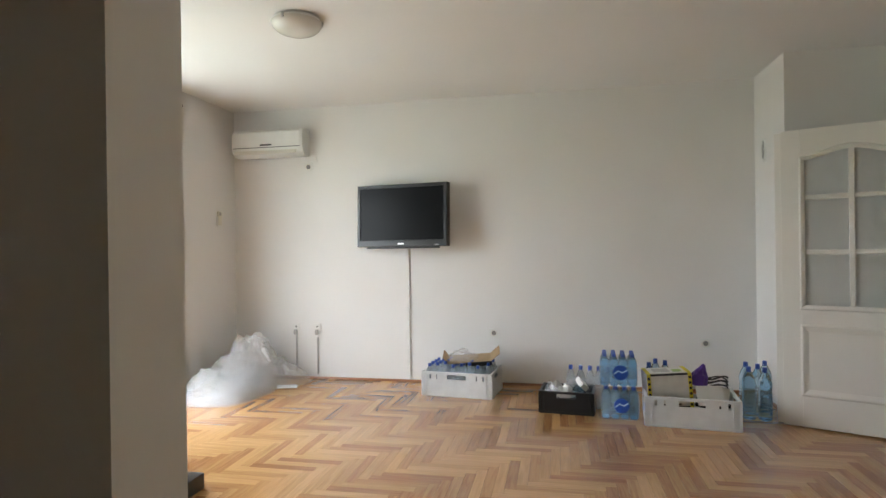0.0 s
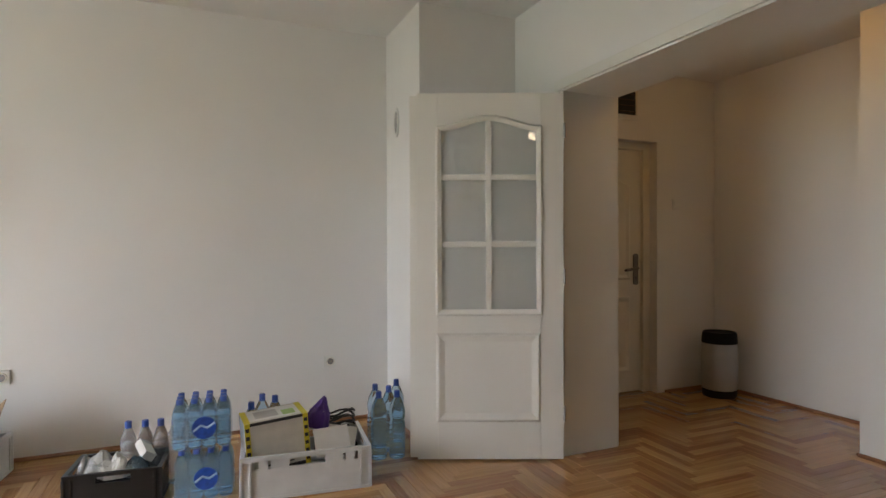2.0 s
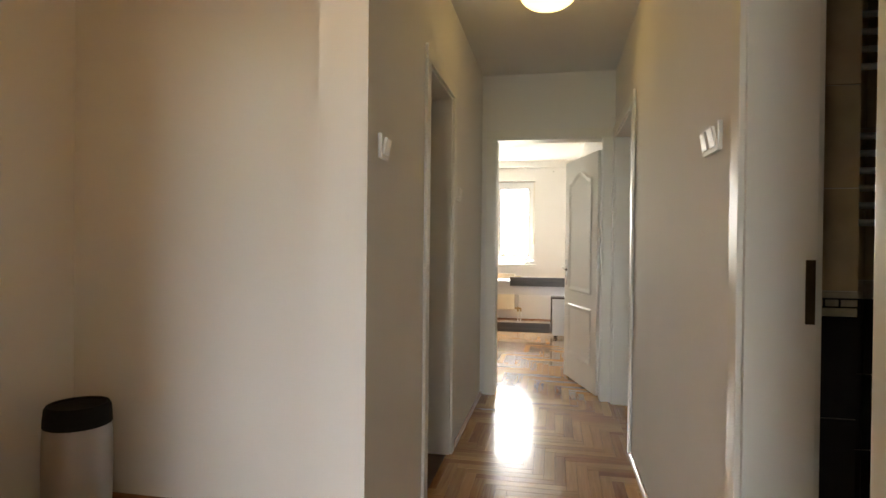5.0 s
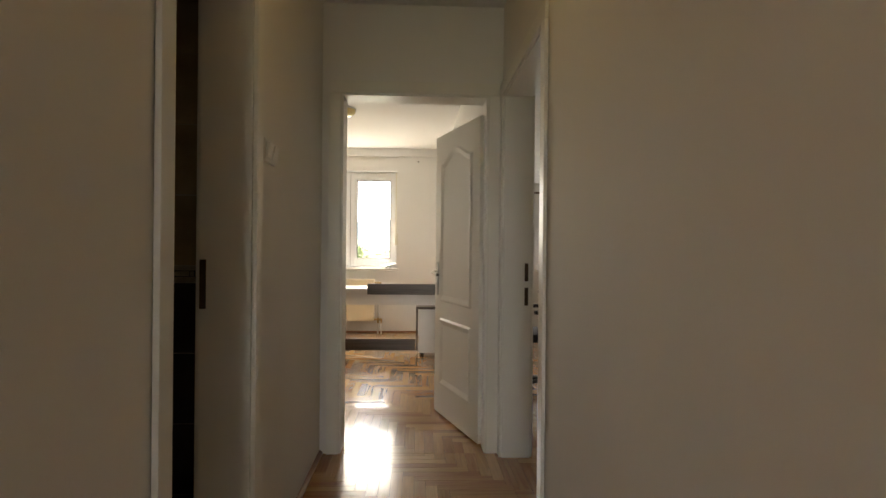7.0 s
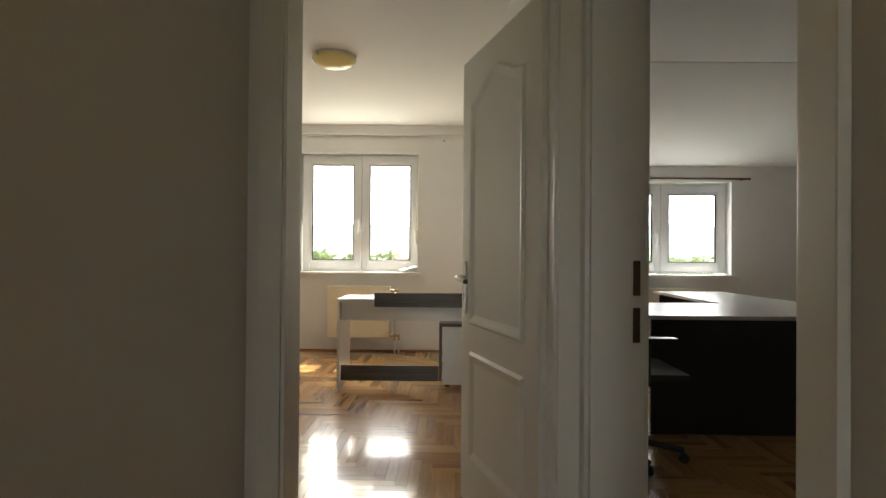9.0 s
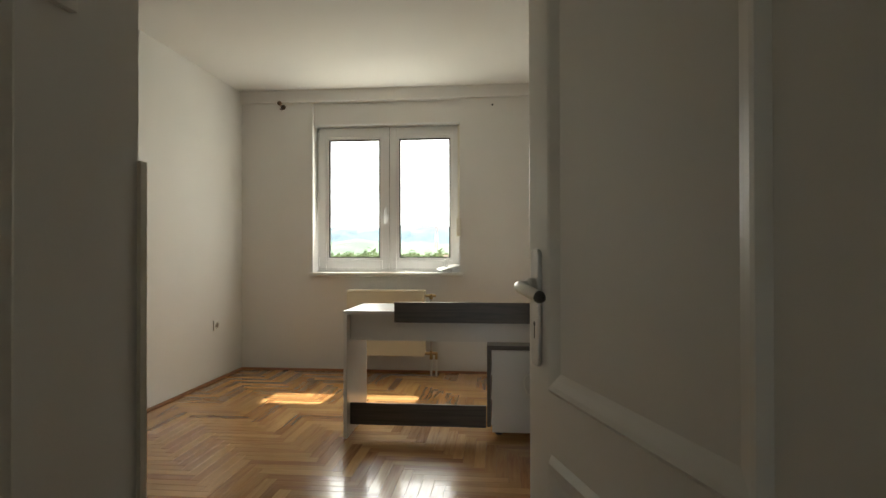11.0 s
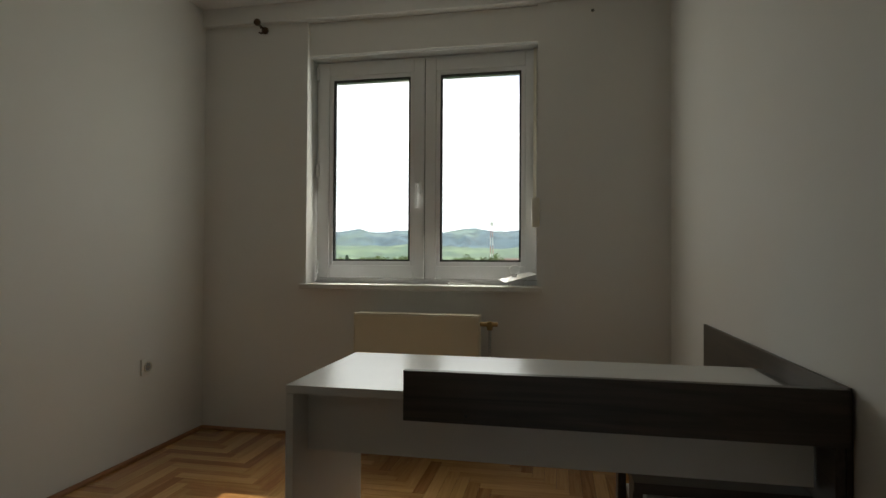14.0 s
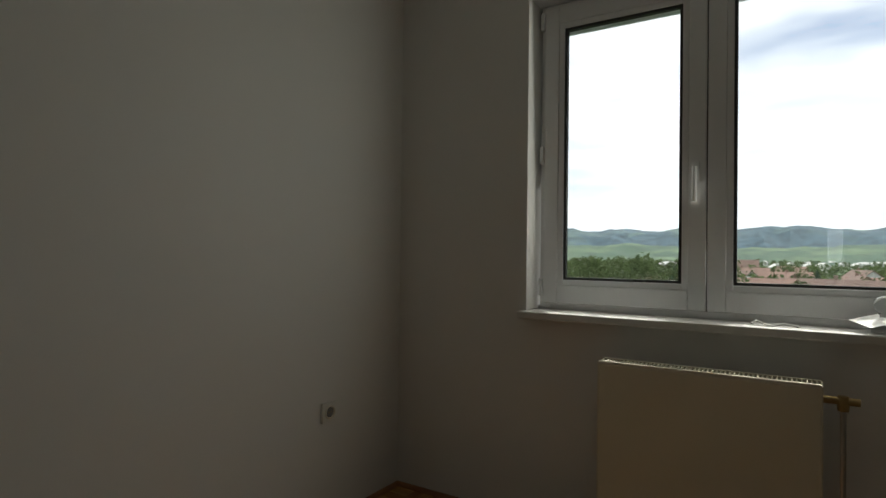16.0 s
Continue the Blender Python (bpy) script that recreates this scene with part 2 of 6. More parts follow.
def single(name, bm, mat, label, category, m=None, smooth=False, group=""):
    ob = new(name, mesh_of(name, bm, mat, smooth))
    if m is not None:
        ob.matrix_basis = m
    return tagged(ob, label, category, group)


def structure(name, bm, mat, label, category, smooth=False):
    ob = new(name, mesh_of(name, bm, mat, smooth))
    return tagged(ob, label, category, kind="structure")


def wall(name, boxes, label, mat=None):
    return structure(name, joined(*[box(*b) for b in boxes]), mat or WALL, label, "wall")


# ---- the shell of the flat ----
L0, L1 = -2.40, 3.06          # living room, between the balcony wall and the hall wall
TVY, ALC = 5.76, 5.12         # television wall, front of the shaft beside it
HB = 3.435                    # hall side of the hall wall
OPY0, OPY1, OPZ = 2.865, 4.60, 2.05
ENTY, HALLX = 5.425, 5.17
CL, CR = 3.765, 2.74          # corridor's two walls
END0, END1 = 7.39, 7.56
BL, BR, BW = 5.515, 2.82, 12.06
HIGH, LOWC, BEDC = 2.64, 2.545, 2.54
TOP = 2.95
wall("wall_tv", [(-2.75, TVY, 0, 2.40, 5.96, TOP)], "white painted wall behind the television")
wall("wall_shaft", [(2.40, ALC, 0, HB, 5.96, TOP)], "white painted boxed-in shaft beside the television wall")
wall("wall_hall_opening", [(L1, OPY1, 0, HB, ALC, TOP), (L1, OPY0, OPZ, HB, OPY1, TOP), (L1, 2.59, 0, HB, OPY0, TOP), (L1, -1.75, 0, HB, 2.59, TOP)], "white painted wall with a wide doorway to the hall")
wall("wall_balcony", [(-2.65, 4.69, 0, L0, TVY, TOP), (-2.65, 2.95, 2.29, L0, 4.69, TOP), (-2.65, -1.75, 0, L0, 2.95, TOP)], "white painted outer wall with a balcony door")
wall("wall_kitchen", [(-2.65, -1.95, 0, HB, -1.75, TOP)], "plain white painted wall")
wall("wall_partition", [(L0, 1.40, 0, 0.03, 1.60, TOP)], "white painted partition ending beside the passage")
wall("wall_entrance", [(HB, ENTY, 0, 3.62, 5.85, TOP), (3.62, ENTY, 2.0, 4.54, 5.85, TOP), (4.54, ENTY, 0, 5.4, 5.85, TOP)], "white painted wall with the entrance door")
wall("wall_hall_end", [(HALLX, 3.925, 0, 5.32, ENTY, TOP)], "white painted wall at the end of the hall")
wall("wall_corridor_north", [(4.56, CL, 0, 5.41, 3.925, TOP), (5.41, CL, 2.02, 6.03, 3.925, TOP), (6.03, CL, 0, END0, 3.925, TOP)], "white painted corridor wall with a washroom doorway")
wall("wall_corridor_south", [(HB, 2.59, 0, 3.737, CR, TOP), (3.737, 2.59, 2.02, 4.32, CR, TOP), (4.32, 2.59, 0, 6.32, CR, TOP), (6.32, 2.59, 2.02, 7.31, CR, TOP), (7.31, 2.59, 0, END0, CR, TOP)], "white painted corridor wall with two doorways")
wall("wall_corridor_end", [(END0, 2.555, 0, END1, 2.83, TOP), (END0, 2.83, 2.03, END1, 3.65, TOP), (END0, 3.65, 0, END1, 5.70, TOP)], "white painted wall with the bedroom doorway")
wall("wall_bedroom_south", [(END1, 2.60, 0, 12.45, BR, TOP)], "white painted bedroom wall")
wall("wall_bedroom_north", [(END1, BL, 0, 12.45, 5.70, TOP)], "white painted bedroom wall")
wall("wall_bedroom_niche", [(END1, 3.83, 0, 8.04, BL, TOP)], "white painted wall corner inside the bedroom door")
WY0, WY1, WZ0, WZ1 = 3.505, 4.845, 0.885, 2.432
wall("wall_bedroom_window", [(BW, BR, 0, 12.45, WY0, TOP), (BW, WY1, 0, 12.45, BL, TOP), (BW, WY0, 0, 12.45, WY1, WZ0 - 0.03), (BW, WY0, WZ1, 12.45, WY1, TOP), (12.025, BR, 2.434, BW, BL, BEDC)], "white painted outer wall with the bedroom window and a ceiling beam")
# study beside the bedroom
S2Y0, S2Y1 = 0.0, 1.5
wall("wall_study_window", [(BW, -1.0, 0, 12.45, S2Y0, TOP), (BW, S2Y1, 0, 12.45, 2.60, TOP), (BW, S2Y0, 0, 12.45, S2Y1, 0.86), (BW, S2Y0, 1.93, 12.45, S2Y1, TOP)], "white painted outer wall with the study window")
wall("wall_study_side", [(5.0, -1.2, 0, 12.45, -1.0, TOP), (4.985, -1.0, 0, 5.05, 2.59, TOP)], "plain white painted walls of the study")
# ceilings
structure("ceiling_living", box(-2.65, -1.9, HIGH, HB, 5.9, HIGH + 0.1), CEIL, "white painted living room ceiling", "ceiling")
structure("ceiling_hall", joined(box(HB, 2.6, HIGH - 0.02, 4.56, 5.9, HIGH + 0.1), box(4.56, 2.6, LOWC, END0, 5.9, HIGH + 0.1)), CEIL, "white painted hall ceiling with a lowered part", "ceiling")
structure("ceiling_bedroom", box(END1, 2.6, BEDC, 12.45, 5.7, BEDC + 0.1), CEIL, "white painted bedroom ceiling", "ceiling")
structure("ceiling_study", box(3.3, -1.2, BEDC, 12.45, 2.6, BEDC + 0.1), CEIL, "white painted study ceiling", "ceiling")
structure("ceiling_study_slope", moved(prism([(9.9, BEDC + 0.02), (9.9, BEDC - 0.004), (BW - 0.002, 2.10), (BW - 0.002, BEDC + 0.02)], 3.58), pose(0, -0.99, 0)), CEIL, "sloping white painted study ceiling", "ceiling")
structure("floor", box(-2.65, -1.95, -0.12, 12.45, 5.95, -0.006), JOINT, "dark screed under the oak parquet", "floor")

# ---- doorways and doors ----
def door_frame(name, along, a0, a1, top, f0, f1, label, w=0.075, sides=(True, True)):
    """Lining and casings of an opening from a0 to a1 along one axis; the wall lies between f0 and f1 on the other."""
    e = thing(name, label, "door frame")
    e["kind"] = "structure"

    def bx(a, b, c, d, z0, z1, bev=0.0):
        return box(a, c, z0, b, d, z1, bev) if along == "x" else box(c, a, z0, d, b, z1, bev)
    g = 0.004
    part("lining", bx(a0 - 0.03, a0 + g, f0 - 0.002, f1 + 0.002, 0, top + 0.02), LINING, e)
    part("lining", bx(a1 - g, a1 + 0.03, f0 - 0.002, f1 + 0.002, 0, top + 0.02), LINING, e)
    part("lining_head", bx(a0 + g, a1 - g, f0 - 0.002, f1 + 0.002, top - g, top + 0.03), LINING, e)
    for on, c, d in ((sides[0], f0 - 0.018, f0 - 0.003), (sides[1], f1 + 0.003, f1 + 0.018)):
        if on:
            part("casing", bx(a0 - w, a0 - 0.006, c, d, 0, top + 0.004, 0.004), GLOSS, e)
            part("casing", bx(a1 + 0.006, a1 + w, c, d, 0, top + 0.004, 0.004), GLOSS, e)
            part("casing_head", bx(a0 - w, a1 + w, c, d, top + 0.006, top + w, 0.004), GLOSS, e)
    return e


door_frame("door_1", "y", OPY0, OPY1, OPZ, L1, HB, "wide white lacquered door frame between living room and hall", w=0.06)
d2 = door_frame("door_2", "x", 5.41, 6.03, 2.02, CL, 3.925, "white lacquered washroom door frame without a visible leaf")
d3 = door_frame("door_3", "x", 3.737, 4.32, 2.02, 2.59, CR, "white lacquered bathroom door frame standing open")
d4 = door_frame("door_4", "x", 6.32, 7.31, 2.02, 2.59, CR, "white lacquered study door frame with steel strike plate")
door_frame("door_5", "y", 2.83, 3.65, 2.03, END0, END1, "white lacquered bedroom door frame")
for e, x, y, z0, z1 in ((d4, 7.306, 2.612, 0.985, 1.085), (d4, 7.306, 2.612, 0.85, 0.95), (d2, 6.026, 3.916, 0.96, 1.12), (d3, 4.316, 2.602, 1.02, 1.17)):
    part("strike_plate", box(x - 0.004, y - 0.010, z0, x + 0.002, y + 0.010, z1, 0.001), BRONZE, e, "dark steel strike plate")


def arched(x0, x1, z0, zs, zt, n=14):
    """Outline of a panel with a gently swept arched head."""
    top = [(x1 + (x0 - x1) * i / n, zs + (zt - zs) * 0.5 * (1 - math.cos(2 * math.pi * i / n))) for i in range(n + 1)]
    return [(x0, z0), (x1, z0)] + top


def rim(outline, w, y0, h):
    """A raised moulding that follows a closed outline; h may be negative."""
    bm = bmesh.new()
    xs, zs = [p[0] for p in outline], [p[1] for p in outline]
    cx, cz = (min(xs) + max(xs)) / 2, (min(zs) + max(zs)) / 2
    hx, hz = (max(xs) - min(xs)) / 2, (max(zs) - min(zs)) / 2
    rings = []
    for off, hh in ((0.0, 0.0), (0.25, 1.0), (0.45, 0.85), (0.75, 0.35), (1.0, 0.0)):
        rings.append([bm.verts.new((cx + (x - cx) * (1 - off * w / hx), y0 + h * hh, cz + (z - cz) * (1 - off * w / hz))) for x, z in outline])
    k = len(outline)
    for a, b in zip(rings, rings[1:]):
        for i in range(k):
            bm.faces.new((a[i], a[(i + 1) % k], b[(i + 1) % k], b[i]))
    bmesh.ops.recalc_face_normals(bm, faces=bm.faces)
    return bm


def lever(parent, x, z, side, mat, toward=-1, plate=(0.02, 0.125), length=0.115, head=0.85):
    """A lever handle on its plate; side is +1 or -1 along local y."""
    y = 0.02 * side
    zl, zh, pw = z - plate[1], z + plate[1] * head, plate[0]
    rounded = [(x + pw * c, zl + pw * 0.6 + pw * 0.6 * d) for c, d in ((-1, 0), (-0.8, -0.75), (-0.4, -1), (0.4, -1), (0.8, -0.75), (1, 0))]
    rounded += [(x + pw * c, zh - pw * 0.6 + pw * 0.6 * d) for c, d in ((1, 0), (0.8, 0.75), (0.4, 1), (-0.4, 1), (-0.8, 0.75), (-1, 0))]
    pl = moved(prism(rounded, 0.009, 0.002), pose(0, y if side > 0 else y - 0.009, 0))
    p = part("handle_plate", pl, mat, parent, "satin metal handle plate", smooth=True)
    part("keyhole", joined(box(x - 0.003, min(y + 0.007 * side, y + 0.0092 * side), z - 0.105, x + 0.003, max(y + 0.007 * side, y + 0.0092 * side), z - 0.08), moved(lathe([(0, 0), (0.0055, 0), (0.0055, 0.0022), (0, 0.0022)], 12), pose(x, y + 0.007 * side, z - 0.076, -90 * side, 0, 0))), GASKET, p)
    for dx, dz in ((-0.009, plate[1] * head - 0.014), (0.009, plate[1] * head - 0.014), (0, 0.014 - plate[1])):
        part("screw", moved(lathe([(0, 0), (0.0035, 0), (0.0035, 0.0015), (0, 0.002)], 8), pose(x + dx, y + 0.008 * side, z + dz, -90 * side, 0, 0)), STEEL, p)
    bend = [(x, y + 0.008 * side, z), (x, y + 0.03 * side, z), (x + 0.006 * toward, y + 0.042 * side, z), (x + 0.028 * toward, y + 0.047 * side, z - 0.002), (x + 0.065 * toward, y + 0.045 * side, z - 0.007), (x + length * toward, y + 0.038 * side, z - 0.014)]
    pts = smooth_line(bend, 5)
    radii = [0.0095 + 0.0025 * k / len(pts) for k in range(len(pts))]
    lv = part("lever", tube(pts, radii, 14), mat, parent, "satin metal door lever", smooth=True)
    tip = pts[-1]
    part("end_cap", tube([tip, tip + Vector((0.006 * toward, 0, -0.001)), tip + Vector((0.018 * toward, 0, -0.003)), tip + Vector((0.024 * toward, 0, -0.004))], [0.0118, 0.011, 0.0065, 0.002], 12), BLACKPL, lv, "dark plastic end cap", smooth=True)
    part("neck", moved(lathe([(0, 0), (0.016, 0), (0.0155, 0.012), (0.012, 0.016), (0, 0.016)], 18), pose(x, y + 0.008 * side, z, -90 * side, 0, 0)), mat, lv, smooth=True)


def bedroom_leaf():
    w, h = 0.777, 1.942
    e = thing("bedroom_door", "white lacquered panelled door leaf standing open", "door", pose(7.50, 2.838, 0.012, 0, 0, 17.5))
    part("leaf", box(0, -0.02, 0, w, 0.02, h, 0.003), GLOSS, e)
    for side in (1, -1):
        up, low = arched(0.115, w - 0.115, 0.785, 1.745, 1.825), [(0.117, 0.205), (w - 0.117, 0.205), (w - 0.117, 0.67), (0.117, 0.67)]
        for o, nm in ((up, "upper_panel_moulding"), (low, "lower_panel_moulding")):
            part(nm, rim(o, 0.045, 0.0202 * side, 0.011 * side), GLOSS, e)
    for side in (1, -1):
        lever(e, w - 0.052, 0.985, side, STEEL, plate=(0.02, 0.16), head=0.46, length=0.098)
    part("lock_face", box(w - 0.001, -0.01, 0.9, w + 0.002, 0.01, 1.1), STEEL, e, "steel lock face plate")
    return e


bedroom_leaf()


def glazed_leaf():
    w, h, t = 0.80, 2.005, 0.02
    e = thing("glazed_door", "white lacquered door leaf with six frosted panes standing open", "door", pose(3.022, 4.555, 0.012, 0, 0, 156.3))
    gx0, gx1, gz0, gs, gt = 0.125, 0.687, 0.80, 1.815, 1.875
    part("stile", box(0, -t, 0, gx0, t, h, 0.003), GLOSS, e)
    part("stile", box(gx1, -t, 0, w, t, h, 0.003), GLOSS, e)
    part("cover_strip", box(w - 0.004, -t - 0.012, 0.004, w + 0.042, t - 0.016, h - 0.008, 0.009), GLOSS, e, "rounded white cover strip on the free edge", smooth=True)
    part("lower_rail", box(gx0, -t + 0.001, 0, gx1, t - 0.001, gz0), GLOSS, e)
    n = 14
    arc = [(gx0 + (gx1 - gx0) * i / n, gs + (gt - gs) * 0.5 * (1 - math.cos(2 * math.pi * i / n))) for i in range(n + 1)]
    part("top_rail", moved(prism(arc + [(gx1, h), (gx0, h)], 2 * t - 0.002), pose(0, -t + 0.001, 0)), GLOSS, e)
    for side in (1, -1):
        part("glazing_bead", rim(arched(gx0 - 0.012, gx1 + 0.012, gz0 - 0.012, gs + 0.012, gt + 0.012), 0.034, (t + 0.0002) * side, 0.010 * side), GLOSS, e)
        part("lower_panel_moulding", rim([(gx0, 0.205), (gx1 + 0.012, 0.205), (gx1 + 0.012, 0.693), (gx0, 0.693)], 0.05, (t + 0.0002 - 0.001) * side, 0.011 * side), GLOSS, e)
    mid = (gx0 + gx1) / 2
    part("glazing_bar", box(mid - 0.016, -0.016, gz0, mid + 0.016, 0.016, gt, 0.006), GLOSS, e)
    rows = (gz0, 1.178, 1.545, gs)
    for z in rows[1:3]:
        part("glazing_bar", box(gx0, -0.0155, z - 0.016, gx1, 0.0155, z + 0.016, 0.006), GLOSS, e)
    for c0, c1 in ((gx0, mid - 0.016), (mid + 0.016, gx1)):
        for k in range(3):
            z0, z1 = rows[k] + (0.016 if k else 0), rows[k + 1] - (0.016 if k < 2 else 0)
            if k < 2:
                p = part("pane", box(c0, -0.003, z0, c1, 0.003, z1), FROST, e, "frosted glass pane")
            else:
                seg = [(x, z + 0.004) for x, z in arc if c0 - 1e-6 <= x <= c1 + 1e-6]
                seg = [(c0, seg[0][1])] + seg + [(c1, seg[-1][1])]
                p = part("pane", moved(prism([(c0, z0)] + seg + [(c1, z0)], 0.006), pose(0, -0.003, 0)), FROST, e, "frosted glass pane with curved head")
    for z in (0.25, 1.0, 1.8):
        part("hinge", moved(lathe([(0, 0), (0.007, 0), (0.007, 0.08), (0, 0.08)], 10), pose(-0.006, t + 0.002, z - 0.04)), STEEL, e, "steel hinge", smooth=True)
    return e


glazed_leaf()


def entrance():
    x0, x1, y = 3.62, 4.54, 5.535
    f = thing("door_6", "cream painted frame of the entrance door", "door frame")
    f["kind"] = "structure"
    part("jamb", box(x1 - 0.065, y - 0.03, 0, x1 + 0.02, y + 0.08, 2.0), OLDPAINT, f)
    part("jamb", box(x0 - 0.02, y - 0.03, 0, x0 + 0.065, y + 0.08, 2.0), OLDPAINT, f)
    part("head", box(x0 + 0.065, y - 0.03, 1.945, x1 - 0.065, y + 0.08, 2.02), OLDPAINT, f)
    part("backing", box(x0, y + 0.09, 0, x1, y + 0.12, 2.0), OLDPAINT, f)
    e = thing("entrance_door", "cream lacquered entrance door with moulded panels", "door", pose(x0 + 0.067, y + 0.02, 0.008))
    w, h = x1 - x0 - 0.134, 1.935
    part("leaf", box(0, -0.02, 0, w, 0.03, h, 0.003), OLDPAINT, e)
    part("upper_panel_moulding", rim(arched(0.11, w - 0.11, 0.90, 1.66, 1.77), 0.04, -0.0202, -0.007), OLDPAINT, e)
    part("lower_panel_moulding", rim([(0.11, 0.16), (w - 0.11, 0.16), (w - 0.11, 0.76), (0.11, 0.76)], 0.04, -0.0202, -0.007), OLDPAINT, e)
    lever(e, w - 0.055, 0.99, -1, GUN, toward=-1, plate=(0.026, 0.135), length=0.12)
    hk = thing("coat_hook_rack", "white wire coat hook rack hung on the door", "hook rack", pose(x0 + 0.4, y, 1.80))
    part("rail", box(-0.14, -0.016, 0, 0.14, -0.002, 0.028, 0.003), PLASTIC_W, hk)
    part("rail", box(-0.14, -0.016, -0.06, 0.14, -0.004, -0.045, 0.003), PLASTIC_W, hk)
    for i in range(4):
        x = -0.11 + i * 0.075
        part("hook", tube([(x, -0.01, 0.0), (x, -0.012, -0.06), (x, -0.03, -0.085), (x, -0.05, -0.07)], 0.003, 6), STEEL, hk)


entrance()

# ---- skirtings ----


def skirting(runs):
    for x0, y0, x1, y1 in runs:
        dx, dy = x1 - x0, y1 - y0
        ln = math.hypot(dx, dy)
        bm = bmesh.new()
        prof = ((0, 0.001), (0.019, 0.001), (0.019, 0.006), (0.015, 0.013), (0.008, 0.018), (0, 0.019))
        a = [bm.verts.new((0, -p, z)) for p, z in prof]
        b = [bm.verts.new((ln, -p, z)) for p, z in prof]
        bm.faces.new(a)
        bm.faces.new(list(reversed(b)))
        for i in range(len(prof)):
            j = (i + 1) % len(prof)
            bm.faces.new((a[i], b[i], b[j], a[j]))
        bmesh.ops.recalc_face_normals(bm, faces=bm.faces)
        ob = structure("baseboard", bm, SKIRT, "narrow oak skirting at the foot of the wall", "baseboard")
        ob.matrix_basis = pose(x0, y0, 0, 0, 0, math.degrees(math.atan2(dy, dx)))


skirting([(L0, TVY, 2.40, TVY), (L0, 4.76, L0, TVY), (2.40, TVY, 2.40, ALC), (2.40, ALC, L1, ALC), (L1, ALC, L1, 4.665),
          (4.62, ENTY, HALLX, ENTY), (HALLX, ENTY, HALLX, 3.925), (HALLX, 3.925, 4.56, 3.925), (4.56, 3.925, 4.56, CL), (4.56, CL, 5.33, CL), (6.11, CL, END0, CL),
          (6.24, CR, 4.40, CR), (8.04, BL, BW, BL), (END1, 3.83, 8.04, 3.83), (8.04, 3.83, 8.04, BL), (BW, BL, BW, BR), (BW, BR, END1, BR)])

# ---- window of the bedroom and of the study ----


